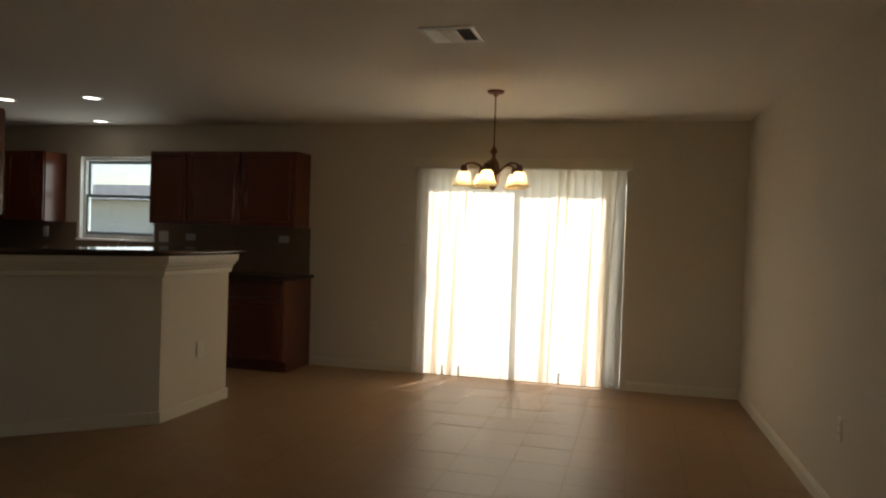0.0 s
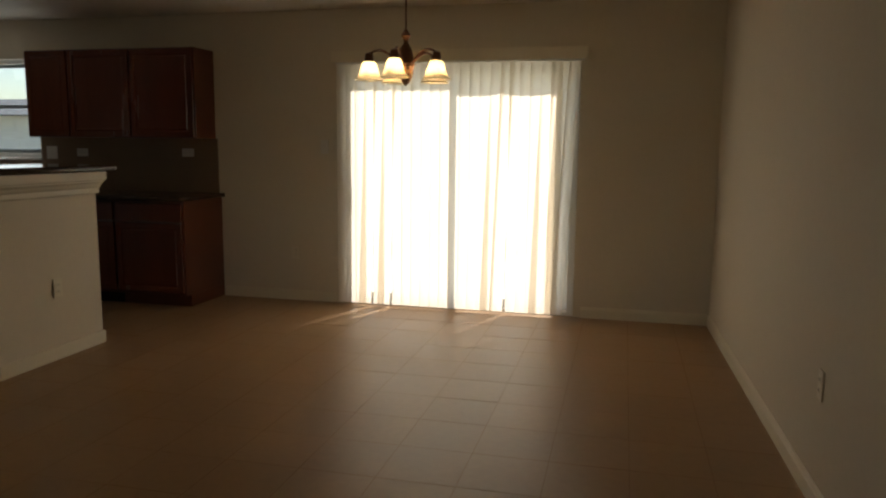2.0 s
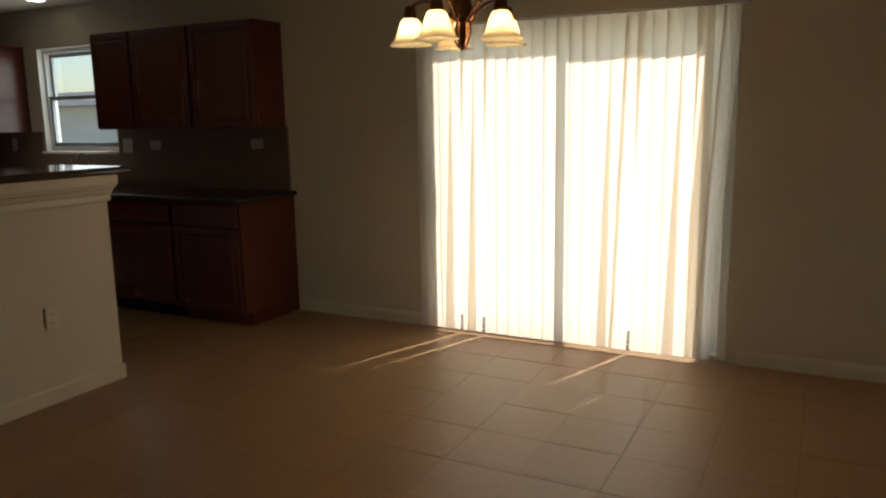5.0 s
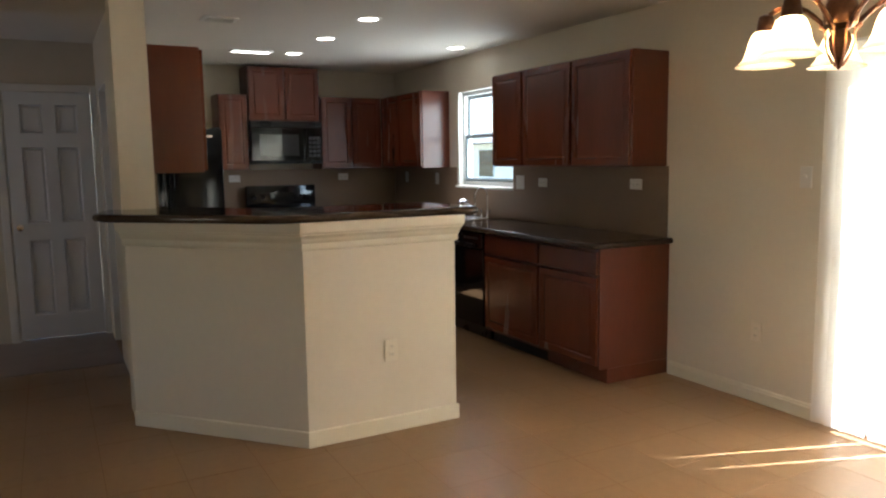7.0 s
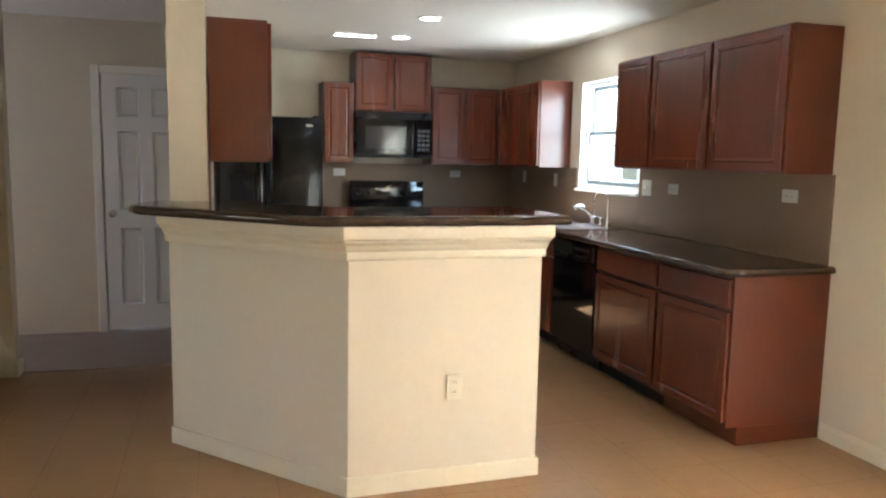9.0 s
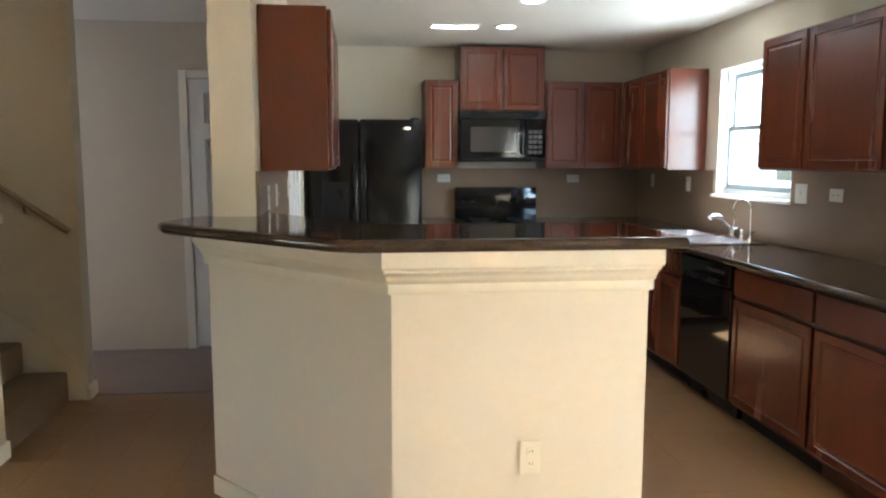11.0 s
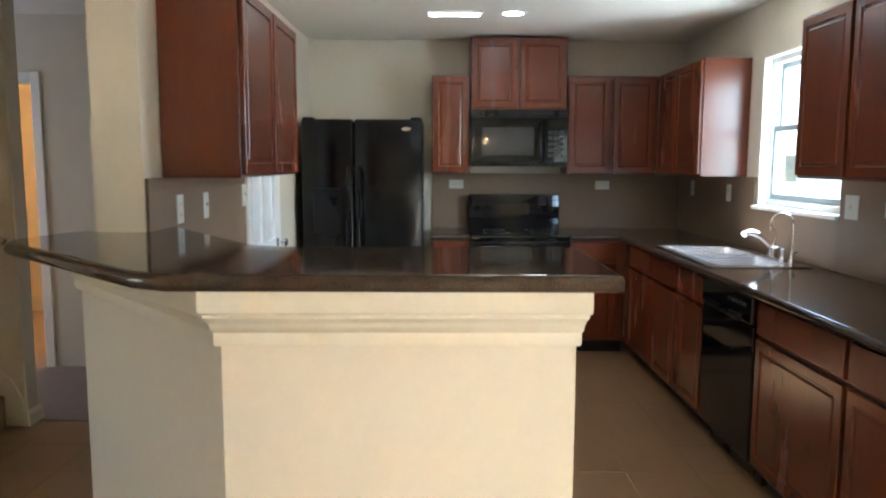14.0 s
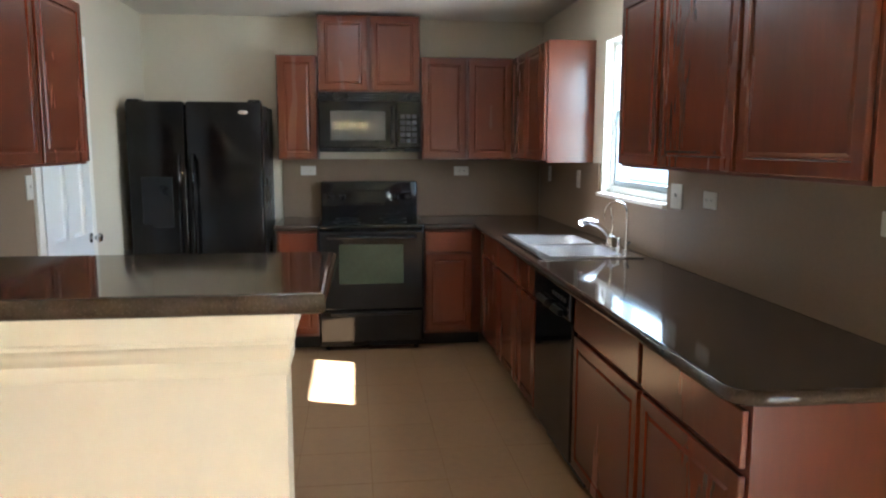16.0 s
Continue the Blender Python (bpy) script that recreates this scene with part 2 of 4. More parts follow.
def part(name, bm, material, parent=None, label="", smooth=False):
    me = bpy.data.meshes.new(name)
    bmesh.ops.recalc_face_normals(bm, faces=bm.faces[:])
    bm.to_mesh(me)
    bm.free()
    me.materials.append(material)
    if smooth:
        for p in me.polygons:
            p.use_smooth = True
        me.set_sharp_from_angle(angle=radians(40))
    ob = new(name, me)
    ob.parent = parent
    if label:
        tagged(ob, label)
    return ob


def thing(name, label, category, x=0.0, y=0.0, z=0.0, rz=0.0, group="", kind=""):
    ob = new(name)
    ob.matrix_world = pose(x, y, z, 0, 0, rz)
    ob.empty_display_size = 0.1
    return tagged(ob, label, category, group, kind)


def setting(name, bm, material, label, category):
    return tagged(part(name, bm, material), label, category, kind="structure")


# ---- the structure ----
CEIL = 2.45
north = boxes((-6.65, 8.0, -0.1, -5.0, 8.15, CEIL), (-5.0, 8.0, -0.1, -4.03, 8.15, 1.20), (-5.0, 8.0, 2.11, -4.03, 8.15, CEIL),
              (-4.03, 8.0, -0.1, -1.0, 8.15, CEIL), (-1.0, 8.0, 2.06, 0.92, 8.15, CEIL), (0.92, 8.0, -0.1, 2.40, 8.15, CEIL))
setting("wall_north", north, M_WALL, "tan painted wall with patio door and window openings", "wall")
setting("wall_east", prism(bmesh.new(), [(1.95, 8.0), (2.215, -1.5), (2.40, -1.5), (2.40, 8.0)], -0.1, CEIL), M_WALL, "plain tan painted orange-peel wall", "wall")
setting("wall_south", boxes((-7.9, -1.65, -0.1, -1.75, -1.5, 5.0), (-1.75, -1.65, -0.1, 0.55, -1.5, 0.8), (-1.75, -1.65, 2.1, 0.55, -1.5, 5.0), (0.55, -1.65, -0.1, 2.40, -1.5, 5.0)), M_WALL, "plain tan painted wall", "wall")
setting("wall_kitchen_west", boxes((-6.65, 4.92, -0.1, -6.5, 8.0, CEIL)), M_WALL, "tan painted wall behind the range", "wall")
pier = bmesh.new()
for r in ((-3.26, 4.74, -0.1, -3.05, 4.92, CEIL), (-4.50, 4.80, -0.1, -3.26, 4.92, CEIL), (-5.18, 4.80, 2.04, -4.50, 4.92, CEIL), (-6.65, 4.80, -0.1, -5.18, 4.92, CEIL)):
    box(pier, *r)
setting("wall_kitchen_south", pier, M_WALL, "tan partition wall between kitchen and hall", "wall")
hallw = boxes((-5.62, 3.195, -0.1, -5.5, 4.11, CEIL), (-5.62, 4.11, 2.04, -5.5, 4.76, CEIL), (-5.62, 4.76, -0.1, -5.5, 4.80, CEIL),
              (-5.62, 2.455, 2.0, -5.5, 3.195, CEIL), (-5.62, 1.70, -0.1, -5.5, 2.455, CEIL))
setting("wall_hall_west", hallw, M_WALL, "tan hall wall with two door openings", "wall")
setting("wall_hall_south", boxes((-5.62, 1.55, -0.1, -5.36, 1.70, CEIL), (-4.56, 1.55, -0.1, -4.42, 1.70, CEIL), (-5.36, 1.55, -0.1, -4.56, 1.70, 0.55), (-5.36, 1.55, 2.15, -4.56, 1.70, CEIL)), M_WALL, "plain tan hall end wall", "wall")
setting("wall_stair", boxes((-4.42, -1.5, -0.1, -4.30, 3.72, 5.0), bevel=0.006), M_WALL, "tan partition wall beside carpeted stairs", "wall")
setting("wall_stairwell", boxes((-4.30, -1.5, CEIL + 0.1, -3.30, -1.4, 5.0), (-3.42, -1.4, CEIL + 0.1, -3.30, 2.6, 5.0), (-4.30, 2.5, CEIL + 0.1, -3.42, 2.6, 5.0)),
        M_WALL, "tan stairwell walls of the upper floor", "wall")
setting("wall_warm_room", boxes((-7.6, 1.55, -0.1, -7.48, 4.2, CEIL), (-7.48, 1.55, -0.1, -5.62, 1.67, CEIL), (-7.48, 4.08, -0.1, -5.62, 4.2, CEIL)),
        M_WALL, "tan walls of a warmly lit side room", "wall")
ceil = boxes((-3.42, -1.5, CEIL, 2.40, 8.15, CEIL + 0.1), (-7.6, 2.6, CEIL, -3.42, 8.15, CEIL + 0.1), (-7.6, 1.5, CEIL, -4.30, 2.6, CEIL + 0.1))
setting("ceiling", ceil, M_CEIL, "off-white sprayed-texture ceiling", "ceiling")
setting("ceiling_stairwell", boxes((-4.42, -1.65, 5.0, -3.3, 2.6, 5.1)), M_CEIL, "off-white stairwell ceiling", "ceiling")
setting("floor_hall", boxes((-7.6, 1.5, -0.08, -4.38, 4.80, 0.004)), M_HALLFLOOR, "brownish-beige hall carpet", "floor")
floor = setting("floor", boxes((-6.6, -1.6, -0.12, 2.38, 8.1, -0.0008)), M_GROUT, "tan square ceramic floor tiles with dark grout", "floor")


def skirting(name, x0, y0, x1, y1, nx, ny):
    """A baseboard with a stepped top along a wall face; (nx, ny) points into the room."""
    d = Vector((x1 - x0, y1 - y0, 0))
    bm = bmesh.new()
    n = Vector((nx, ny, 0))
    prof = ((0, 0), (0.014, 0), (0.014, 0.066), (0.009, 0.074), (0.009, 0.080), (0.004, 0.088), (0, 0.088))
    a = [bm.verts.new(Vector((x0, y0, z)) + n * t) for t, z in prof]
    b = [bm.verts.new(Vector((x0, y0, z)) + n * t + d) for t, z in prof]
    k = len(prof)
    for i in range(k):
        bm.faces.new((a[i], a[(i + 1) % k], b[(i + 1) % k], b[i]))
    bm.faces.new(a)
    bm.faces.new(b[::-1])
    return setting(name, bm, M_BAR, "cream painted baseboard moulding", "baseboard")


skirting("baseboard_north_a", -2.15, 7.999, -1.07, 7.999, 0, -1)
skirting("baseboard_north_b", 0.98, 7.999, 1.935, 7.999, 0, -1)
skirting("baseboard_east", 2.2137, -1.49, 1.9496, 7.98, -1, -0.028)
skirting("baseboard_stair_end", -4.425, 3.721, -4.295, 3.721, 0, 1)
skirting("baseboard_stair_face", -4.421, 1.72, -4.421, 3.735, -1, 0)

# bar: a half-high wall of two faces under a wide counter
A, B, C = Vector((-2.93, 4.735)), Vector((-2.11, 5.47)), Vector((-2.12, 6.335))


def offset_line(k):
    """The bar's outline moved outwards by k (inwards if negative), from its pier to its free end."""
    u = (B - A).normalized()
    n1 = Vector((u.y, -u.x))
    n2 = Vector((1, 0))
    h = n1 + n2
    return [Vector((-3.05, 4.735)) + Vector((0, -k)), A + Vector((n1.x * k + 0.0, n1.y * k)), B + h * (k / (1 + n1.dot(n2))), C + n2 * k]


def bar_band(k_in, k_out, z0, z1, end=0.0, bevel=0.0, start=1):
    """A strip along the two faces of the bar, from k_in to k_out, running past the free end."""
    o, i = offset_line(k_out)[start:], offset_line(k_in)[start:]
    o[-1] = o[-1] + Vector((0, end))
    i[-1] = i[-1] + Vector((0, end))
    return prism(bmesh.new(), [tuple(p) for p in o] + [tuple(p) for p in reversed(i)], z0, z1, bevel)


bar = thing("bar_wall", "tan painted half-high angled bar wall with trim", "bar", -2.4, 5.4, 0, kind="structure")
bar.matrix_world = Matrix.Identity(4)
part("half_wall", bar_band(-0.125, 0.0, -0.05, 1.155, bevel=0.006, start=0), M_WALL, bar)
crown = bmesh.new()
rings = []
for k, z in ((0.001, 1.012), (0.020, 1.016), (0.024, 1.024), (0.024, 1.050), (0.031, 1.055), (0.036, 1.068), (0.045, 1.083), (0.056, 1.091), (0.058, 1.100), (0.068, 1.104), (0.072, 1.112), (0.072, 1.157)):
    row = offset_line(k)[1:]
    row[-1] = row[-1] + Vector((0, k * 0.35))
    row.append(row[-1] + Vector((-0.135 - k, 0)))
    rings.append([crown.verts.new((p.x, p.y, z)) for p in row])
for p, q in zip(rings, rings[1:]):
    for i in range(len(p) - 1):
        crown.faces.new((p[i], p[i + 1], q[i + 1], q[i]))
part("crown_trim", crown, M_BAR, bar, "stepped painted crown moulding", True)
part("base_trim", bar_band(-0.02, 0.013, 0.0, 0.085, 0.012, 0.004), M_BAR, bar)
part("end_base_trim", boxes((-2.25, 6.336, 0.0, -2.13, 6.347, 0.085), bevel=0.003), M_BAR, bar)
top_line = [(-2.035, 6.415), (-2.035, 5.37), (-2.075, 5.28), (-2.70, 4.63), (-2.78, 4.595), (-3.00, 4.64), (-3.10, 4.69), (-3.10, 4.737), (-3.046, 4.737), (-3.046, 4.923), (-3.32, 4.923),
            (-2.66, 5.40), (-2.60, 5.52), (-2.60, 6.415)]
bc = thing("bar_counter", "glossy dark brown stone bar counter on the half wall", "counter", -2.4, 5.4, 1.158)
bc.matrix_world = Matrix.Identity(4)
part("slab", prism(bmesh.new(), top_line, 1.158, 1.200, 0.004), M_STONE, bc)
part("edge_nosing", tube(bmesh.new(), [(x, y, 1.179) for x, y in (top_line[-1], *top_line[:7])], 0.0208, 14), M_STONE, bc, "rounded stone edge", True)

# doors


def six_panel_door(name, w, h, label, knob_x=0.052):
    """A white moulded door, front towards -y, hinged at the origin's far side."""
    d = thing(name, label, "door", kind="structure")
    bm = bmesh.new()
    s, mid = 0.105, 0.09
    zs = (0.0, 0.20, 0.82, 0.96, 1.58, 1.69, h - 0.24 + 0.14, h)
    for x0, x1 in ((0, s), (w - s, w), (w / 2 - mid / 2, w / 2 + mid / 2)):
        box(bm, x0, -0.035, 0, x1, 0, h)
    cols = ((s, w / 2 - mid / 2), (w / 2 + mid / 2, w - s))
    for x0, x1 in cols:
        for k in (0, 2, 4, 6):
            box(bm, x0, -0.035, zs[k], x1, 0, zs[k + 1])
    part("slab", bm, M_DOORW, d)
    for x0, x1 in cols:
        for k in (1, 3, 5):
            p = bmesh.new()
            box(p, x0, -0.020, zs[k], x1, -0.006, zs[k + 1])
            p.faces.ensure_lookup_table()
            f = min(p.faces, key=lambda q: q.calc_center_median().y)
            bmesh.ops.inset_region(p, faces=[f], thickness=0.004, depth=0.012)
            bmesh.ops.inset_region(p, faces=[f], thickness=0.016, depth=-0.011)
            bmesh.ops.inset_region(p, faces=[f], thickness=0.026, depth=0.010)
            part("panel", p, M_DOORW, d)
    knob = bmesh.new()
    lathe(knob, ((0.030, 0), (0.030, 0.006), (0.011, 0.010), (0.011, 0.030), (0.024, 0.040), (0.029, 0.052), (0.022, 0.064), (0.004, 0.068)), 16)
    bmesh.ops.rotate(knob, verts=knob.verts, matrix=Matrix.Rotation(radians(90), 3, "X"))
    bmesh.ops.translate(knob, verts=knob.verts, vec=(knob_x, -0.035, 0.93))
    part("door_knob", knob, M_STEEL, d, "satin nickel round knob", True)
    return d


def casing(name, w, h, label):
    c = thing(name, label, "door trim", kind="structure")
    part("jamb", boxes((-0.065, -0.018, 0, -0.004, 0.001, h + 0.065), (w + 0.004, -0.018, 0, w + 0.065, 0.001, h + 0.065), (-0.004, -0.018, h + 0.004, w + 0.004, 0.001, h + 0.065), bevel=0.004), M_TRIM, c)
    part("jamb_liner", boxes((-0.004, 0.0, 0, 0.006, 0.12, h), (w - 0.006, 0.0, 0, w + 0.004, 0.12, h), (0.006, 0, h - 0.006, w - 0.006, 0.12, h + 0.004)), M_TRIM, c)
    return c


hd = six_panel_door("door_hall", 0.63, 2.02, "closed white six-panel door at the hall end")
hd.matrix_world = pose(-5.52, 4.12, 0.02, 0, 0, 90)
casing("trim_hall_door", 0.65, 2.04, "white painted door casing in the hall").matrix_world = pose(-5.5, 4.11, 0, 0, 0, 90)
casing("trim_side_room", 0.74, 2.0, "white painted casing of an open doorway").matrix_world = pose(-5.5, 2.455, 0, 0, 0, 90)
pd = six_panel_door("door_pantry", 0.66, 2.02, "closed white six-panel pantry door beside the refrigerator", 0.608)
pd.matrix_world = pose(-4.51, 4.905, 0.012, 0, 0, 180)
casing("trim_pantry", 0.68, 2.04, "white painted pantry door casing").matrix_world = pose(-4.50, 4.92, 0, 0, 0, 180)

lamp = thing("side_room_lamp", "warm glowing lamp in the side room", "lamp", -6.6, 3.2, 2.44)
part("lamp_base", lathe(bmesh.new(), ((0.09, 0.008), (0.09, -0.02), (0.05, -0.03)), 20), M_BRONZE, lamp, smooth=True)
part("lamp_globe", lathe(bmesh.new(), ((0.05, -0.03), (0.10, -0.06), (0.11, -0.10), (0.08, -0.15), (0.01, -0.17)), 20), M_WARMLAMP, lamp, smooth=True)

# patio door
pdoor = thing("door_patio", "white vinyl sliding glass patio door", "sliding door", kind="structure")
X0, X1, XM, HD = -0.99, 0.915, -0.015, 2.055
part("outer_frame", boxes((X0, 8.02, 0, X0 + 0.05, 8.14, HD), (X1 - 0.05, 8.02, 0, X1, 8.14, HD), (X0 + 0.05, 8.02, HD - 0.06, X1 - 0.05, 8.14, HD),
                          (X0 + 0.05, 8.02, 0, X1 - 0.05, 8.14, 0.03), bevel=0.003), M_VINYL, pdoor)
for a, b, y, wa, wb in ((X0 + 0.05, XM + 0.016, 8.045, 0.05, 0.020), (XM - 0.016, X1 - 0.05, 8.09, 0.020, 0.05)):
    leaf = part("leaf", boxes((a, y, 0.03, a + wa, y + 0.035, HD - 0.06), (b - wb, y, 0.03, b, y + 0.035, HD - 0.06),
                              (a + wa, y, 0.03, b - wb, y + 0.035, 0.10), (a + wa, y, HD - 0.12, b - wb, y + 0.035, HD - 0.06), bevel=0.003), M_VINYL, pdoor)
    pane = part("pane", boxes((a + wa - 0.005, y + 0.014, 0.095, b - wb + 0.005, y + 0.020, HD - 0.115)), M_GLASS, leaf, "clear door glass")
    pane.visible_shadow = False
part("door_handle", boxes((X0 + 0.062, 8.005, 0.85, X0 + 0.092, 8.045, 1.07), bevel=0.008), M_BLACKTEX, pdoor, "black pull handle")
# kitchen window
win = thing("window_kitchen", "white-framed single-hung kitchen window over the sink", "window", kind="structure")
WX0, WX1, WZ0, WZ1 = -4.998, -4.032, 1.202, 2.108
part("window_frame", boxes((WX0, 8.05, WZ0, WX0 + 0.03, 8.14, WZ1), (WX1 - 0.03, 8.05, WZ0, WX1, 8.14, WZ1), (WX0 + 0.03, 8.05, WZ1 - 0.04, WX1 - 0.03, 8.14, WZ1),
                           (WX0 + 0.03, 8.05, WZ0, WX1 - 0.03, 8.14, WZ0 + 0.04), bevel=0.003), M_VINYL, win)
for z0, z1, y in ((WZ0 + 0.04, 1.69, 8.065), (1.655, WZ1 - 0.04, 8.10)):
    sash = part("sash", boxes((WX0 + 0.03, y, z0, WX0 + 0.058, y + 0.03, z1), (WX1 - 0.058, y, z0, WX1 - 0.03, y + 0.03, z1),
                              (WX0 + 0.058, y, z0, WX1 - 0.058, y + 0.03, z0 + 0.035), (WX0 + 0.058, y, z1 - 0.035, WX1 - 0.058, y + 0.03, z1), bevel=0.002), M_GREYFRAME, win)
    pane = part("pane", boxes((WX0 + 0.053, y + 0.012, z0 + 0.03, WX1 - 0.053, y + 0.018, z1 - 0.03)), M_GLASS, sash, "clear window glass")
    pane.visible_shadow = False
part("window_sill", boxes((WX0 - 0.02, 7.965, 1.178, WX1 + 0.02, 8.052, 1.2015), bevel=0.006), M_TRIM, win)
part("reveal_liner", boxes((WX0 - 0.001, 7.999, WZ0, WX0 + 0.006, 8.05, WZ1), (WX1 - 0.006, 7.999, WZ0, WX1 + 0.001, 8.05, WZ1), (WX0 + 0.006, 7.999, WZ1 - 0.006, WX1 - 0.006, 8.05, WZ1 + 0.001)), M_TRIM, win)

# stairs, carpeted, climbing away from the hall
stairs = thing("stairs", "carpeted staircase climbing beside the partition wall", "stairs", -3.86, 3.66, 0, kind="structure")
stairs.matrix_world = Matrix.Identity(4)
for i in range(13):
    y1 = 3.62 - 0.245 * i
    box_bm = boxes((-4.283, y1 - 0.275, 0.188 * i - (0.0 if i else 0.02), -3.422, y1, 0.188 * (i + 1)), bevel=0.018)
    part("step", box_bm, M_CARPET, stairs, smooth=True)
sk = bmesh.new()
side = [(3.712, 0.0), (3.712, 0.15), (3.65, 0.27), (1.10, 2.227), (1.10, 1.90)]
near = [sk.verts.new((-4.2835, y, z)) for y, z in side]
far = [sk.verts.new((-4.2995, y, z)) for y, z in side]
sk.faces.new(near)
sk.faces.new(far[::-1])
for k in range(5):
    sk.faces.new((near[k], far[k], far[(k + 1) % 5], near[(k + 1) % 5]))
bmesh.ops.recalc_face_normals(sk, faces=sk.faces[:])
part("skirt_board", sk, M_BAR, stairs, "painted skirt board along the wall")
rail = thing("handrail", "wall-fixed stair handrail, its shadow put into a brown colour", "handrail", kind="structure")
part("rail", tube(bmesh.new(), [(-4.24, 3.69, 1.03), (-4.235, 3.55, 1.13), (-4.235, 1.4, 2.66)], 0.019, 12), M_RAIL, rail, smooth=True)
for y, z in ((3.45, 1.20), (2.5, 1.88)):
    part("bracket", tube(bmesh.new(), [(-4.301, y, z - 0.07), (-4.25, y, z - 0.06), (-4.235, y, z - 0.012)], 0.008, 8), M_STEEL, rail, smooth=True)
sw = thing("stair_half_wall", "tan sloping knee wall with white cap beside the stairs", "half wall", kind="structure")
KNEE = 0.755                    # rise of the knee wall's top along the flight


def yz_prism(outline, x0, x1, bevel=0.0):
    """An outline in the y-z plane, given as (y, z), carried from x0 to x1."""
    bm = bmesh.new()
    lo = [bm.verts.new((x0, y, z)) for y, z in outline]
    hi = [bm.verts.new((x1, y, z)) for y, z in outline]
    k = len(outline)
    fs = [bm.faces.new(lo), bm.faces.new(hi[::-1])] + [bm.faces.new((lo[i], lo[(i + 1) % k], hi[(i + 1) % k], hi[i])) for i in range(k)]
    bmesh.ops.recalc_face_normals(bm, faces=fs)
    if bevel:
        bmesh.ops.bevel(bm, geom=bm.edges[:], offset=bevel, segments=2, affect="EDGES", profile=0.5)
    return bm


KY, KZ = 3.65, 1.172
k_top = KY - (CEIL - KZ) / KNEE
part("wall_body", yz_prism([(KY, -0.05), (KY, KZ), (k_top, CEIL - 0.001), (-1.499, CEIL - 0.001), (-1.499, -0.05)], -3.42, -3.30), M_WALL, sw)
cap_end = k_top + 0.06
part("cap", yz_prism([(KY + 0.04, KZ + 0.001 - 0.04 * KNEE), (KY + 0.04, KZ + 0.042 - 0.04 * KNEE), (cap_end, KZ + 0.042 + KNEE * (KY - cap_end)), (cap_end, KZ + 0.001 + KNEE * (KY - cap_end))], -3.46, -3.26, 0.006), M_BAR, sw)
part("cap_moulding", yz_prism([(KY + 0.02, KZ - 0.034 - 0.02 * KNEE), (KY + 0.02, KZ - 0.02 * KNEE), (cap_end, KZ + KNEE * (KY - cap_end)), (cap_end, KZ - 0.034 + KNEE * (KY - cap_end))], -3.44, -3.28, 0.004), M_BAR, sw)
part("base_trim", boxes((-3.434, KY - 0.01, 0, -3.286, KY + 0.014, 0.085), (-3.3, -1.49, 0, -3.286, KY - 0.011, 0.085), bevel=0.004), M_TRIM, sw)

# ---- kitchen cabinets ----


def panel_front(name, x0, x1, z0, z1, y, parent, raised=True):
    """A cabinet door or drawer front with a framed panel, front towards -y."""
    bm = bmesh.new()
    box(bm, x0 + 0.002, y - 0.020, z0, x1 - 0.002, y, z1, bevel=0.004)
    f = max(bm.faces, key=lambda q: q.calc_area() * (1 if q.normal.y < -0.9 or q.calc_center_median().y < y - 0.019 else 0))
    if raised:
        m = min(0.055, (x1 - x0) * 0.24)
        bmesh.ops.inset_region(bm, faces=[f], thickness=m, depth=0.0)
        bmesh.ops.inset_region(bm, faces=[f], thickness=0.007, depth=-0.006)
        bmesh.ops.inset_region(bm, faces=[f], thickness=0.010, depth=0.0)
        bmesh.ops.inset_region(bm, faces=[f], thickness=0.014, depth=0.004)
    return part(name, bm, M_WOOD, parent)


def base_cabinet(x, y, rz, w, fronts, label, group="base cabinets", right_end=False, sink=False):
    c = thing("base_cabinet", label, "cabinet", x, y, 0, rz, group)
    e = 0.001
    if sink:
        b = boxes((e, -0.59, 0.10, w - e, 0, 0.70), (e, -0.59, 0.70, w - e, -0.575, 0.879))
    else:
        b = boxes((e, -0.59, 0.10, w - e, 0, 0.879))
    part("body", b, M_WOODEDGE, c)
    # toe recess shade put into a near-black board; plain wood at the end
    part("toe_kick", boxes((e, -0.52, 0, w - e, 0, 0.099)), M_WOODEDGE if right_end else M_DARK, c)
    for kind, x0, x1, z0, z1 in fronts:
        panel_front(kind, x0, x1, z0, z1, -0.5905, c, kind == "door")
    return c


def drawer_over_door(w, n=1, m=0.012):
    out = []
    for i in range(n):
        a, b = m + (w - 2 * m) * i / n + 0.006 * (i > 0), m + (w - 2 * m) * (i + 1) / n - 0.006 * (i < n - 1)
        out += [("drawer_front", a, b, 0.715, 0.860), ("door", a, b, 0.125, 0.695)]
    return out


def wall_cabinet(x, y, rz, w, z0, z1, splits, label, group="wall cabinets", d=0.305):
    c = thing("wall_cabinet", label, "cabinet", x, y, z0, rz, group)
    part("body", boxes((0.001, -d, 0, w - 0.001, -0.001, z1 - z0), bevel=0.002), M_WOODEDGE, c)
    for a, b in zip(splits, splits[1:]):
        panel_front("door", a + 0.010, b - 0.010, 0.012, z1 - z0 - 0.012, -d - 0.0005, c)
    return c


CH = "cherry-stained wooden "
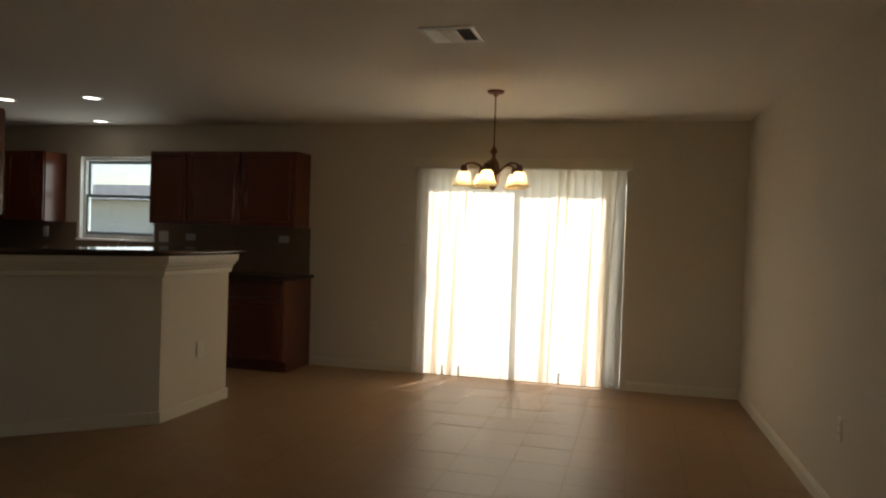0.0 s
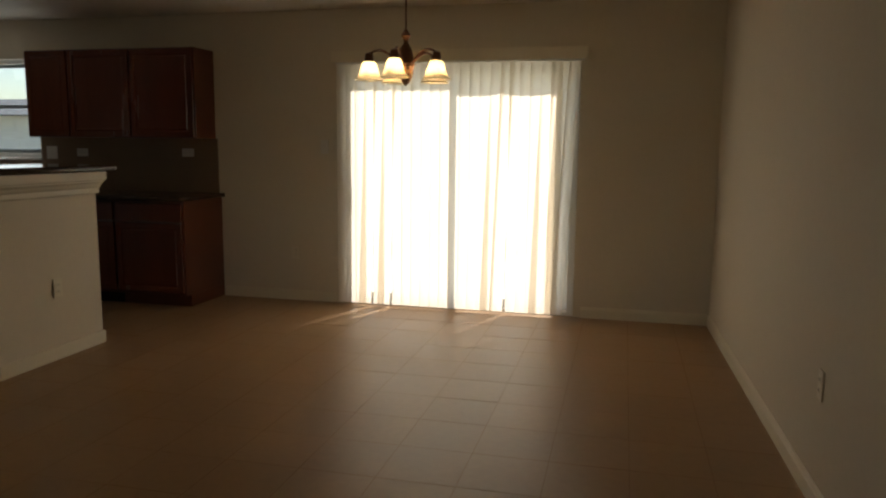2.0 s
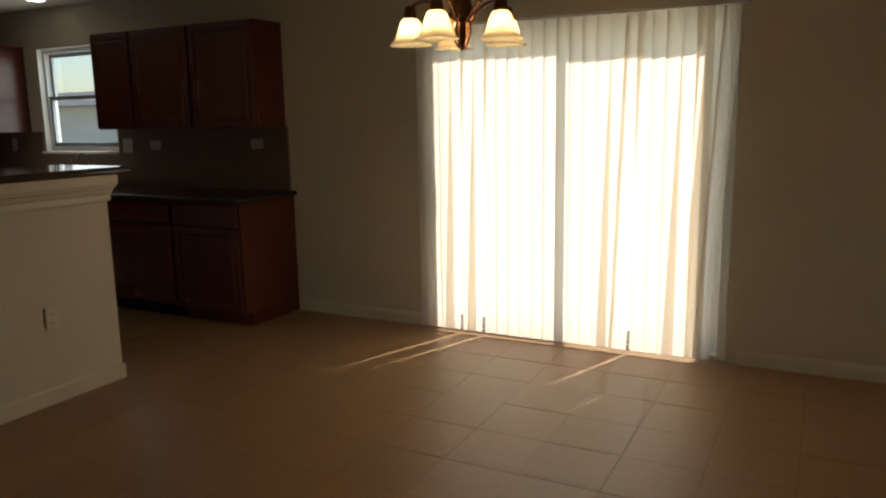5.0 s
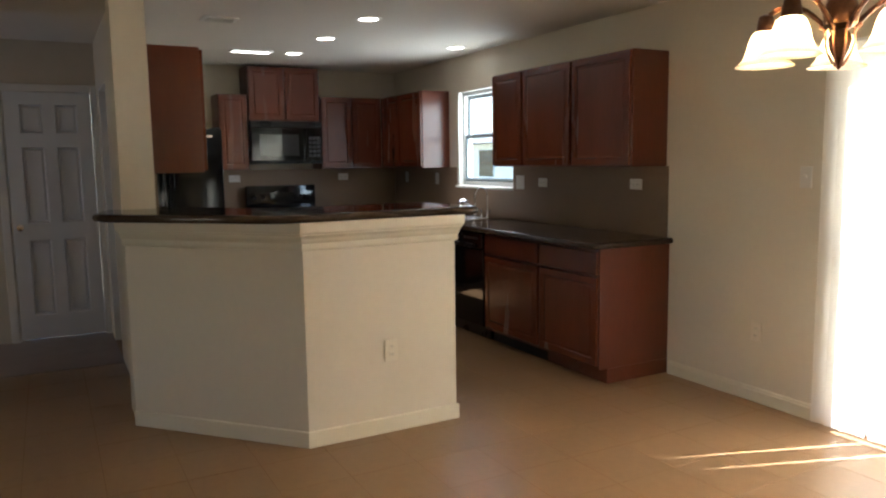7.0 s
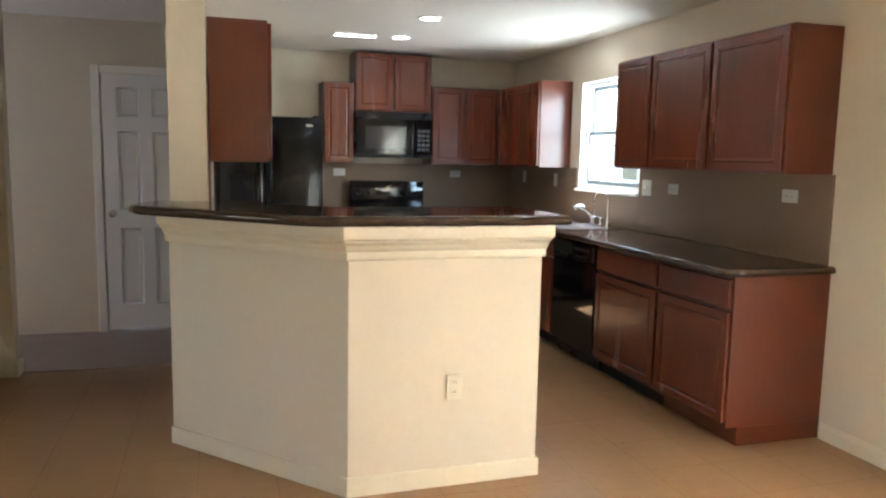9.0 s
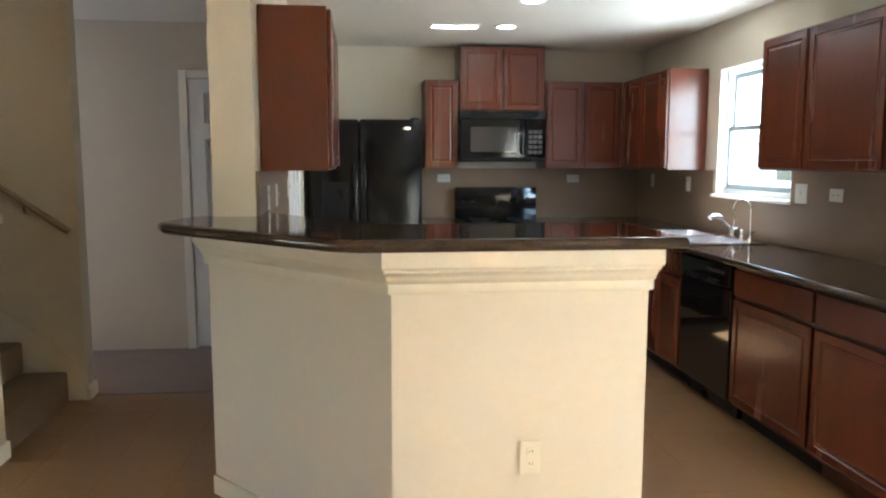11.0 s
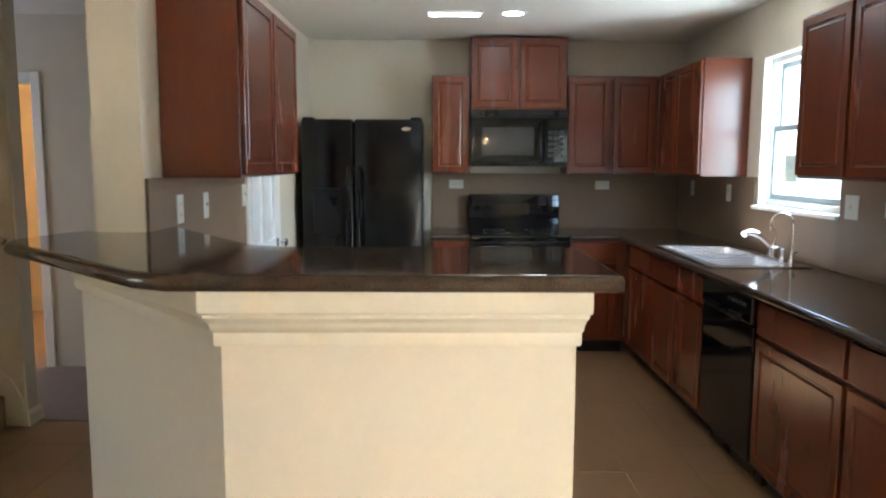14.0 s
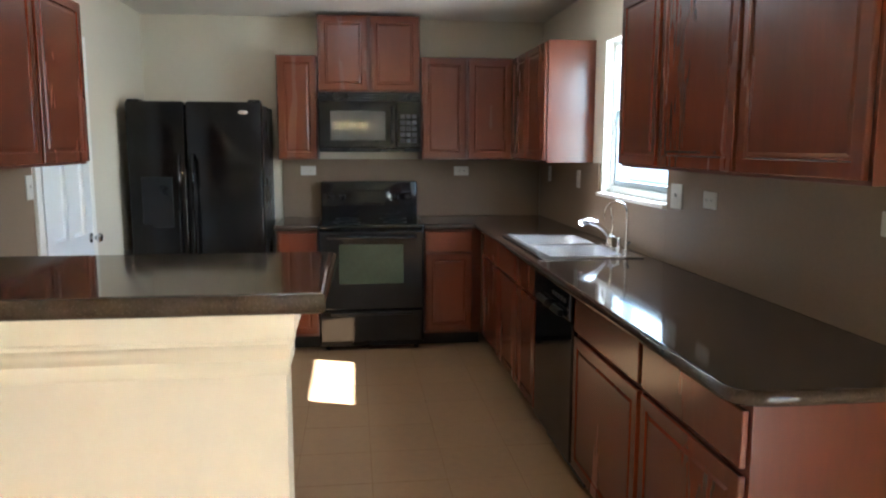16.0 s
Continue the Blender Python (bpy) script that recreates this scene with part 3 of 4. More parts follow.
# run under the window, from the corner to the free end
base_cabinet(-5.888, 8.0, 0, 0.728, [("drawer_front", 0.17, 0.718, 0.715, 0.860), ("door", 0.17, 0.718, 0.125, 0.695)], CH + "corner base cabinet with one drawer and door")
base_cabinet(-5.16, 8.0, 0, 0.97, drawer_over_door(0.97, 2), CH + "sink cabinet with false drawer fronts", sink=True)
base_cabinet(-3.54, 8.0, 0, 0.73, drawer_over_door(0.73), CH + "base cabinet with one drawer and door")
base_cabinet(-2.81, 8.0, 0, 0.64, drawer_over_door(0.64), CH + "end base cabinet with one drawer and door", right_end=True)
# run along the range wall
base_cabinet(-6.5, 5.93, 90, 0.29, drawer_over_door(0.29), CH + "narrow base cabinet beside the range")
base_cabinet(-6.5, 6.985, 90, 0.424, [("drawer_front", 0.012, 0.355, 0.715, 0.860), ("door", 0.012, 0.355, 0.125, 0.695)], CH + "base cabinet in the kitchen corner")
UZ0, UZ1 = 1.376, 2.134
wall_cabinet(-3.87, 8.0, 0, 1.66, UZ0 + 0.014, UZ1, (0, 0.44, 1.05, 1.66), CH + "wall cabinet with three panelled doors")
wall_cabinet(-6.19, 8.0, 0, 1.01, UZ0, UZ1, (0.03, 0.5, 1.01), CH + "corner wall cabinet beside the window")
wall_cabinet(-6.5, 5.93, 90, 0.295, UZ0, UZ1, (0, 0.295), CH + "narrow wall cabinet beside the refrigerator")
wall_cabinet(-6.5, 6.23, 90, 0.755, 1.872, 2.425, (0, 0.3775, 0.755), CH + "raised two-door cabinet above the microwave")
wall_cabinet(-6.5, 6.99, 90, 0.70, UZ0, UZ1, (0, 0.35, 0.70), CH + "two-door wall cabinet beside the microwave")
wall_cabinet(-3.22, 4.925, 180, 1.06, UZ0 + 0.02, UZ1, (0, 0.53, 1.06), CH + "two-door wall cabinet on the partition")


SX0, SX1, SY0, SY1 = -5.10, -4.18, 7.47, 7.88
wt = thing("worktop", "glossy dark brown stone worktop with rounded edge", "counter")
part("slab", boxes((-6.499, 7.365, 0.8805, SX0, 7.999, 0.919), (SX0, SY1, 0.8805, SX1, 7.999, 0.919), (SX0, 7.365, 0.8805, SX1, SY0, 0.919), (-6.499, 6.985, 0.8805, -5.88, 7.365, 0.919)), M_STONE, wt)
part("end_slab", prism(bmesh.new(), [(SX1, 7.365), (-2.22, 7.365), (-2.185, 7.372), (-2.165, 7.405), (-2.16, 7.44), (-2.16, 7.999), (SX1, 7.999)], 0.8805, 0.919), M_STONE, wt)
part("nosing", tube(bmesh.new(), [(-5.88, 7.362, 0.8995), (-2.22, 7.362, 0.8995), (-2.184, 7.368, 0.8995), (-2.163, 7.404, 0.8995), (-2.157, 7.44, 0.8995), (-2.157, 7.998, 0.8995)], 0.0197, 14), M_STONE, wt, smooth=True)
part("nosing", tube(bmesh.new(), [(-5.877, 6.987, 0.8995), (-5.877, 7.36, 0.8995)], 0.0197, 14), M_STONE, wt, smooth=True)
wl = thing("worktop", "short dark brown stone worktop beside the range", "counter")
part("slab", boxes((-6.499, 5.925, 0.8805, -5.88, 6.222, 0.919)), M_STONE, wl)
part("nosing", tube(bmesh.new(), [(-5.877, 5.925, 0.8995), (-5.877, 6.222, 0.8995)], 0.0197, 14), M_STONE, wl, smooth=True)

# backsplash
bs = thing("backsplash", "taupe laminate backsplash between counter and cabinets", "backsplash", kind="structure")
part("north_panel", boxes((-6.486, 7.986, 0.9195, -5.02, 7.9985, 1.3755), (-5.02, 7.986, 0.9195, -4.012, 7.9985, 1.177), (-4.012, 7.986, 0.9195, -2.19, 7.9985, 1.3895), bevel=0.001), M_SPLASH, bs)
part("west_panel", boxes((-6.4985, 5.93, 0.9195, -6.486, 7.985, 1.3755), bevel=0.001), M_SPLASH, bs)
part("partition_panel", boxes((-4.40, 4.9215, 0.92, -3.06, 4.934, 1.3955), bevel=0.001), M_SPLASH, bs)

# ---- sink and tap ----
sink = thing("kitchen_sink", "stainless steel double-bowl drop-in sink", "sink", -4.64, 7.67, 0.92)
rimb = bmesh.new()
RX, RY = 0.50, 0.265
for r in ((-RX, -RY, 0, RX, -0.205, 0.007), (-RX, 0.185, 0, RX, RY, 0.007), (-RX, -0.205, 0, -0.445, 0.185, 0.007), (0.445, -0.205, 0, RX, 0.185, 0.007), (-0.025, -0.205, 0, 0.025, 0.185, 0.007)):
    box(rimb, *r)
part("rim", rimb, M_STEEL, sink)
for a, b in ((-0.445, -0.025), (0.025, 0.445)):
    bw = bmesh.new()
    box(bw, a, -0.205, -0.17, b, 0.185, 0.004)
    up = max(bw.faces, key=lambda q: q.calc_center_median().z)
    bmesh.ops.delete(bw, geom=[up], context="FACES")
    bmesh.ops.bevel(bw, geom=[e for e in bw.edges if not e.is_boundary], offset=0.04, segments=4, affect="EDGES", profile=0.5)
    bowl = part("bowl", bw, M_STEEL, sink, smooth=True)
    part("drain", lathe(bmesh.new(), ((0.045, 0.0), (0.045, 0.004), (0.03, 0.002), (0.005, 0.001)), 20, (a + b) / 2, 0.0, -0.168), M_CHROME, bowl, smooth=True)
tap = thing("kitchen_tap", "chrome pull-out kitchen tap with slanted spout", "tap", -4.52, 7.895, 0.9275)
part("base_plate", boxes((-0.10, -0.026, 0, 0.075, 0.026, 0.010), bevel=0.004), M_CHROME, tap)
part("column", lathe(bmesh.new(), ((0.027, 0.010), (0.026, 0.045), (0.023, 0.060), (0.016, 0.072), (0.004, 0.076)), 20), M_CHROME, tap, smooth=True)
arm_t = part("spout", tube(bmesh.new(), [(0, -0.005, 0.045), (0.004, -0.035, 0.085), (0.010, -0.075, 0.120), (0.018, -0.11, 0.138)], 0.0135, 14), M_CHROME, tap, smooth=True)
part("spray_head", tube(bmesh.new(), [(0.016, -0.095, 0.132), (0.022, -0.13, 0.146), (0.030, -0.165, 0.147), (0.034, -0.185, 0.136)], 0.019, 14), M_CHROME, arm_t, smooth=True)
part("lever", tube(bmesh.new(), [(0, 0.004, 0.068), (-0.004, 0.010, 0.120), (-0.006, 0.006, 0.170), (-0.006, 0.0, 0.215)], 0.0065, 10), M_CHROME, tap, smooth=True)
soap = thing("soap_dispenser", "chrome soap dispenser beside the kitchen tap", "dispenser", -4.405, 7.90, 0.9275)
part("collar", lathe(bmesh.new(), ((0.020, 0.0), (0.020, 0.008), (0.012, 0.014), (0.010, 0.05), (0.013, 0.062), (0.004, 0.068)), 16), M_CHROME, soap, smooth=True)
part("nozzle", tube(bmesh.new(), [(0, 0, 0.062), (0, -0.03, 0.072), (0, -0.065, 0.066)], 0.006, 10), M_CHROME, soap, smooth=True)
filt = thing("water_filter_tap", "slim chrome gooseneck drinking water tap", "tap", -4.31, 7.905, 0.9275)
part("collar", lathe(bmesh.new(), ((0.019, 0.0), (0.019, 0.007), (0.012, 0.014), (0.010, 0.055), (0.006, 0.062)), 16), M_CHROME, filt, smooth=True)
neck = [(0, 0, 0.05), (0, 0, 0.205)] + [(0, -0.062 + 0.062 * math.cos(q), 0.205 + 0.062 * math.sin(q)) for q in [math.pi * k / 12 for k in range(1, 13)]] + [(0, -0.124, 0.175)]
part("gooseneck", tube(bmesh.new(), neck, 0.0055, 10), M_CHROME, filt, smooth=True)
part("lever", tube(bmesh.new(), [(0.008, 0, 0.045), (0.03, 0.0, 0.05), (0.05, 0.0, 0.062)], 0.005, 8), M_BLACKTEX, filt, smooth=True)

# ---- appliances ----
dw = thing("dishwasher", "gloss black built-in dishwasher under the worktop", "dishwasher", -4.185, 8.0, 0)
part("tub", boxes((0.003, -0.56, 0.10, 0.637, -0.01, 0.878)), M_DARK, dw)
part("door", boxes((0.006, -0.612, 0.115, 0.634, -0.561, 0.735), bevel=0.006), M_BLACK, dw)
part("control_panel", boxes((0.006, -0.622, 0.742, 0.634, -0.561, 0.872), bevel=0.010), M_BLACK, dw)
part("handle", boxes((0.10, -0.648, 0.748, 0.54, -0.6225, 0.778), bevel=0.009), M_BLACKTEX, dw)
for i in range(5):
    part("button", boxes((0.36 + 0.045 * i, -0.6245, 0.815, 0.392 + 0.045 * i, -0.6215, 0.832), bevel=0.001), M_GREY, dw)
part("kick_plate", boxes((0.006, -0.54, 0.002, 0.634, -0.50, 0.108)), M_BLACKTEX, dw)

fr = thing("refrigerator", "gloss black side-by-side refrigerator with water dispenser", "refrigerator", -6.46, 4.985, 0, 90)
FW = 0.885
part("cabinet", boxes((0.004, -0.62, 0.02, FW - 0.004, 0, 1.755), bevel=0.006), M_BLACKTEX, fr)
part("grille", boxes((0.02, -0.64, 0.015, FW - 0.02, -0.621, 0.085), bevel=0.003), M_BLACKTEX, fr)
freezer = part("freezer_door", boxes((0.0, -0.705, 0.10, 0.378, -0.628, 1.772), bevel=0.016), M_FRIDGE, fr, smooth=True)
fresh = part("fridge_door", boxes((0.386, -0.705, 0.10, FW, -0.628, 1.772), bevel=0.016), M_FRIDGE, fr, smooth=True)
for px, ow in ((0.338, freezer), (0.426, fresh)):
    part("handle", tube(bmesh.new(), [(px, -0.706, 0.62), (px, -0.745, 0.66), (px, -0.755, 0.80), (px, -0.757, 1.05), (px, -0.755, 1.24), (px, -0.745, 1.38), (px, -0.706, 1.42)], 0.013, 10), M_FRIDGE, ow, smooth=True)
disp = part("dispenser", boxes((0.085, -0.711, 0.93, 0.285, -0.7055, 1.27), bevel=0.003), M_BLACKTEX, freezer)
part("hinge_cover", boxes((0.01, -0.69, 1.7555, 0.09, -0.56, 1.786), bevel=0.008), M_BLACKTEX, fr)
part("hinge_cover", boxes((FW - 0.09, -0.69, 1.7555, FW - 0.01, -0.56, 1.786), bevel=0.008), M_BLACKTEX, fr)
badge = lathe(bmesh.new(), ((0.034, 0), (0.034, 0.002), (0.030, 0.004)), 20)
bmesh.ops.rotate(badge, verts=badge.verts, matrix=Matrix.Rotation(radians(90), 3, "X"))
bmesh.ops.scale(badge, verts=badge.verts, vec=(1.0, 1.0, 0.42))
bmesh.ops.translate(badge, verts=badge.verts, vec=(0.765, -0.7055, 1.70))
part("badge", badge, M_STEEL, fresh, "small oval metal badge")

rg = thing("range", "gloss black freestanding electric range", "oven", -6.49, 6.228, 0, 90)
RW = 0.748
part("body", boxes((0.003, -0.63, 0.03, RW - 0.003, -0.01, 0.895), bevel=0.004), M_BLACKTEX, rg)
part("cooktop", boxes((0, -0.672, 0.896, RW, -0.075, 0.926), bevel=0.008), M_BLACKGLASS, rg)
for px, py, r in ((0.20, -0.52, 0.10), (0.55, -0.52, 0.085), (0.20, -0.24, 0.085), (0.55, -0.24, 0.10)):
    part("burner_ring", lathe(bmesh.new(), ((r, 0.0), (r, 0.0012), (r - 0.006, 0.0012), (r - 0.006, 0.0)), 32, px, py, 0.9262, closed=True), M_GREY, rg)
bgm = bmesh.new()
box(bgm, 0, -0.10, 0.90, RW, -0.005, 1.205, bevel=0.012)
guard = part("backguard", bgm, M_BLACK, rg, smooth=True)
part("display", boxes((0.25, -0.1035, 1.04, 0.50, -0.1005, 1.13), bevel=0.001), M_BLACKGLASS, guard)
for px in (0.075, 0.165, 0.585, 0.675):
    k = lathe(bmesh.new(), ((0.026, 0), (0.026, 0.006), (0.020, 0.010), (0.018, 0.028), (0.003, 0.030)), 18)
    bmesh.ops.rotate(k, verts=k.verts, matrix=Matrix.Rotation(radians(90), 3, "X"))
    bmesh.ops.translate(k, verts=k.verts, vec=(px, -0.1005, 1.085))
    part("knob", k, M_BLACKTEX, guard, smooth=True)
od = part("oven_door", boxes((0.004, -0.672, 0.315, RW - 0.004, -0.631, 0.880), bevel=0.008), M_BLACK, rg)
part("oven_window", boxes((0.14, -0.6755, 0.50, 0.60, -0.6725, 0.785), bevel=0.001), M_OVENGLASS, od, "oven window with a green reflection put into its colour")
part("oven_handle", tube(bmesh.new(), [(0.06, -0.672, 0.838), (0.065, -0.71, 0.838), (0.09, -0.722, 0.838), (0.66, -0.722, 0.838), (0.683, -0.71, 0.838), (0.688, -0.672, 0.838)], 0.012, 10), M_BLACK, od, smooth=True)
dr = part("storage_drawer", boxes((0.004, -0.668, 0.075, RW - 0.004, -0.631, 0.305), bevel=0.008), M_BLACK, rg)
part("drawer_lip", boxes((0.08, -0.676, 0.268, RW - 0.08, -0.6685, 0.288), bevel=0.003), M_BLACKTEX, dr)
for px in (0.05, RW - 0.05):
    for py in (-0.58, -0.06):
        part("foot", lathe(bmesh.new(), ((0.018, 0), (0.018, 0.03)), 12, px, py, 0.0), M_DARK, rg)

mw = thing("microwave", "black over-the-range microwave with grey window", "microwave", -6.5, 6.232, 1.432, 90)
MW = 0.75
part("case", boxes((0.0, -0.355, 0, MW, -0.002, 0.437), bevel=0.004), M_BLACKTEX, mw)
md = part("door", boxes((0.0, -0.392, 0.03, 0.565, -0.3555, 0.372), bevel=0.008), M_BLACK, mw)
part("window", boxes((0.085, -0.3955, 0.085, 0.49, -0.3925, 0.300), bevel=0.001), M_MWGLASS, md, "window glass with a grey reflection put into its colour")
part("handle", tube(bmesh.new(), [(0.535, -0.392, 0.07), (0.535, -0.425, 0.09), (0.535, -0.43, 0.20), (0.535, -0.425, 0.31), (0.535, -0.392, 0.33)], 0.010, 10), M_BLACK, md, smooth=True)
cp = part("control_panel", boxes((0.570, -0.390, 0.03, MW, -0.3555, 0.372), bevel=0.006), M_BLACK, mw)
part("display", boxes((0.595, -0.3925, 0.305, 0.72, -0.3905, 0.345)), M_BLACKGLASS, cp)
for i in range(5):
    for j in range(3):
        part("button", boxes((0.598 + 0.043 * j, -0.3925, 0.07 + 0.044 * i, 0.632 + 0.043 * j, -0.3905, 0.10 + 0.044 * i)), M_GREY, cp)
part("vent_grille", boxes(*[(0.0, -0.372, 0.376 + 0.011 * i, MW, -0.356, 0.383 + 0.011 * i) for i in range(5)]), M_BLACKTEX, mw)
part("bottom_panel", boxes((0.01, -0.385, 0.001, MW - 0.01, -0.356, 0.028), bevel=0.003), M_BLACKTEX, mw)

# ---- wall plates ----


def plate(x, y, z, rz, w, h, kind, label, m=None):
    p = thing("outlet" if kind == "outlet" else "light_switch", label, "outlet" if kind == "outlet" else "switch", x, y, z, rz, "wall plates")
    part("cover_plate", boxes((-w / 2, -0.006, -h / 2, w / 2, 0, h / 2), bevel=0.003), m or M_PLATE, p)
    if kind == "outlet":
        for s in (-0.021, 0.021):
            dx, dz = (s, 0) if w > h else (0, s)
            o = part("socket", boxes((dx - 0.015, -0.0085, dz - 0.014, dx + 0.015, -0.0062, dz + 0.014), bevel=0.002), m or M_PLATE, p)
            # raised dark strips stand for the shade inside the slots
            part("slot", boxes((dx - 0.006, -0.0092, dz - 0.005, dx - 0.004, -0.0086, dz + 0.005), (dx + 0.004, -0.0092, dz - 0.005, dx + 0.006, -0.0086, dz + 0.005)), M_DARK, o)
    else:
        for i in range(max(1, int(w / 0.06))):
            c = (i - (max(1, int(w / 0.06)) - 1) / 2) * 0.046
            part("toggle", boxes((c - 0.006, -0.016, -0.004, c + 0.006, -0.0062, 0.014), bevel=0.002), m or M_PLATE, p)
    return p


WP = "white plastic "
plate(-1.47, 8.0, 0.42, 0, 0.072, 0.117, "outlet", "ivory plastic duplex outlet low on the tan wall", M_IVORY)
plate(-1.19, 8.0, 1.33, 0, 0.072, 0.117, "switch", WP + "single switch beside the patio door")
plate(-2.48, 7.986, 1.265, 0, 0.117, 0.072, "outlet", WP + "sideways outlet on the backsplash")
plate(-3.57, 7.986, 1.255, 0, 0.117, 0.072, "outlet", WP + "sideways outlet on the backsplash")
plate(-3.90, 7.986, 1.25, 0, 0.117, 0.117, "switch", WP + "double switch beside the window")
plate(-5.43, 7.986, 1.26, 0, 0.072, 0.117, "switch", WP + "single switch in the kitchen corner")
plate(-6.16, 7.986, 1.27, 0, 0.072, 0.117, "outlet", WP + "outlet in the kitchen corner")
plate(-6.486, 6.13, 1.285, 90, 0.117, 0.072, "outlet", WP + "sideways outlet beside the range")
plate(-6.486, 7.34, 1.28, 90, 0.117, 0.072, "outlet", WP + "sideways outlet beside the range")
plate(-3.37, 4.934, 1.265, 180, 0.072, 0.117, "outlet", WP + "outlet on the partition backsplash")
plate(-3.70, 4.934, 1.262, 180, 0.072, 0.117, "switch", WP + "switch on the partition backsplash")
plate(-4.355, 4.934, 1.28, 180, 0.072, 0.117, "switch", WP + "switch beside the pantry door")
plate(-2.108, 5.935, 0.45, 90, 0.072, 0.117, "outlet", "tan painted-over outlet on the bar wall", M_BAR)
plate(2.0305, 5.09, 0.47, -91.6, 0.072, 0.117, "outlet", "ivory plastic outlet low on the side wall", M_IVORY)

# ---- ceiling fittings ----
for i, (x, y) in enumerate(((-3.57, 6.47), (-4.48, 6.47), (-5.40, 6.48), (-4.50, 7.70))):
    if i == 0:
        can = thing("recessed_light", "lit white recessed ceiling light", "ceiling light", x, y, CEIL, group="recessed kitchen lights")
        part("trim_ring", lathe(bmesh.new(), ((0.095, 0.002), (0.095, -0.004), (0.085, -0.009), (0.068, -0.006), (0.068, 0.002)), 32, closed=True), M_TRIM, can, smooth=True)
        part("lens", lathe(bmesh.new(), ((0.067, -0.001), (0.067, -0.004), (0.03, -0.010), (0.004, -0.011)), 28), M_CAN, can, "glowing white lens", True)
        first_can = can
    else:
        copy_thing(first_can, pose(x, y, CEIL))
cl = thing("ceiling_panel_light", "small rectangular white ceiling panel light", "ceiling light", -5.40, 6.09, CEIL)
part("frame", boxes((-0.075, -0.185, -0.014, 0.075, -0.170, 0.001), (-0.075, 0.170, -0.014, 0.075, 0.185, 0.001), (-0.075, -0.170, -0.014, -0.062, 0.170, 0.001), (0.062, -0.170, -0.014, 0.075, 0.170, 0.001), bevel=0.002), M_TRIM, cl)
part("diffuser", boxes((-0.062, -0.170, -0.010, 0.062, 0.170, -0.001)), M_PANEL, cl, "glowing diffuser")


def register(x, y, w, h, banks, label):
    """A ceiling air register: frame, and banks of slats."""
    v = thing("ceiling_vent", label, "vent", x, y, CEIL, group="ceiling vents")
    # dark sheet stands for the shaded duct behind the slats
    part("backing", boxes((-w / 2 + 0.01, -h / 2 + 0.01, -0.003, w / 2 - 0.01, h / 2 - 0.01, -0.001)), M_DARK, v)
    f = 0.028
    part("frame", boxes((-w / 2, -h / 2, -0.010, w / 2, -h / 2 + f, 0), (-w / 2, h / 2 - f, -0.010, w / 2, h / 2, 0),
                        (-w / 2, -h / 2 + f, -0.010, -w / 2 + f, h / 2 - f, 0), (w / 2 - f, -h / 2 + f, -0.010, w / 2, h / 2 - f, 0), bevel=0.002), M_TRIM, v)
    iw = w - 2 * f
    for bi, tilt in enumerate(banks):
        x0 = -w / 2 + f + iw * bi / len(banks)
        n = 5
        for k in range(n):
            s = bmesh.new()
            cx = x0 + iw / len(banks) * (k + 0.5) / n
            box(s, -0.0085, -h / 2 + f, -0.0008, 0.0085, h / 2 - f, 0.0008)
            bmesh.ops.rotate(s, verts=s.verts, matrix=Matrix.Rotation(radians(tilt), 3, "Y"))
            bmesh.ops.translate(s, verts=s.verts, vec=(cx, 0, -0.012))
            part("slat", s, M_TRIM, v)
        if bi:
            part("divider", boxes((x0 - 0.004, -h / 2 + f, -0.018, x0 + 0.004, h / 2 - f, -0.004)), M_TRIM, v)
    return v


register(0.02, 4.95, 0.30, 0.29, (-35, 10, 50), "white three-way louvred ceiling air vent")
register(-3.99, 5.52, 0.17, 0.24, (50,), "small louvred ceiling vent above the kitchen")

# ---- chandelier ----
ch = thing("chandelier", "bronze five-arm chandelier with lit alabaster glass shades", "chandelier", -0.03, 6.50, CEIL)
DROP = 0.025
part("canopy", lathe(bmesh.new(), ((0.065, 0.001), (0.065, -0.008), (0.055, -0.020), (0.020, -0.030), (0.010, -0.045)), 28), M_BRONZE, ch, smooth=True)
part("rod", lathe(bmesh.new(), ((0.0055, -0.04), (0.0055, -0.40 - DROP)), 10), M_BRONZE, ch, smooth=True)
part("body", lathe(bmesh.new(), ((0.008, -0.39), (0.022, -0.41), (0.030, -0.43), (0.016, -0.45), (0.014, -0.47), (0.034, -0.50), (0.044, -0.53), (0.050, -0.56), (0.046, -0.59),
                                 (0.022, -0.605), (0.030, -0.62), (0.034, -0.635), (0.026, -0.665), (0.014, -0.69), (0.012, -0.70), (0.006, -0.718), (0.001, -0.722)), 28, 0, 0, -DROP), M_BRONZE, ch, smooth=True)
for i in range(8):
    a0 = radians(45 * i + 10)
    part("cage_rib", tube(bmesh.new(), [(r * math.cos(a0), r * math.sin(a0), z - DROP) for r, z in ((0.010, -0.712), (0.022, -0.695), (0.036, -0.668), (0.043, -0.640), (0.040, -0.615), (0.050, -0.598), (0.060, -0.592))], 0.0035, 6), M_COPPER, ch, smooth=True)
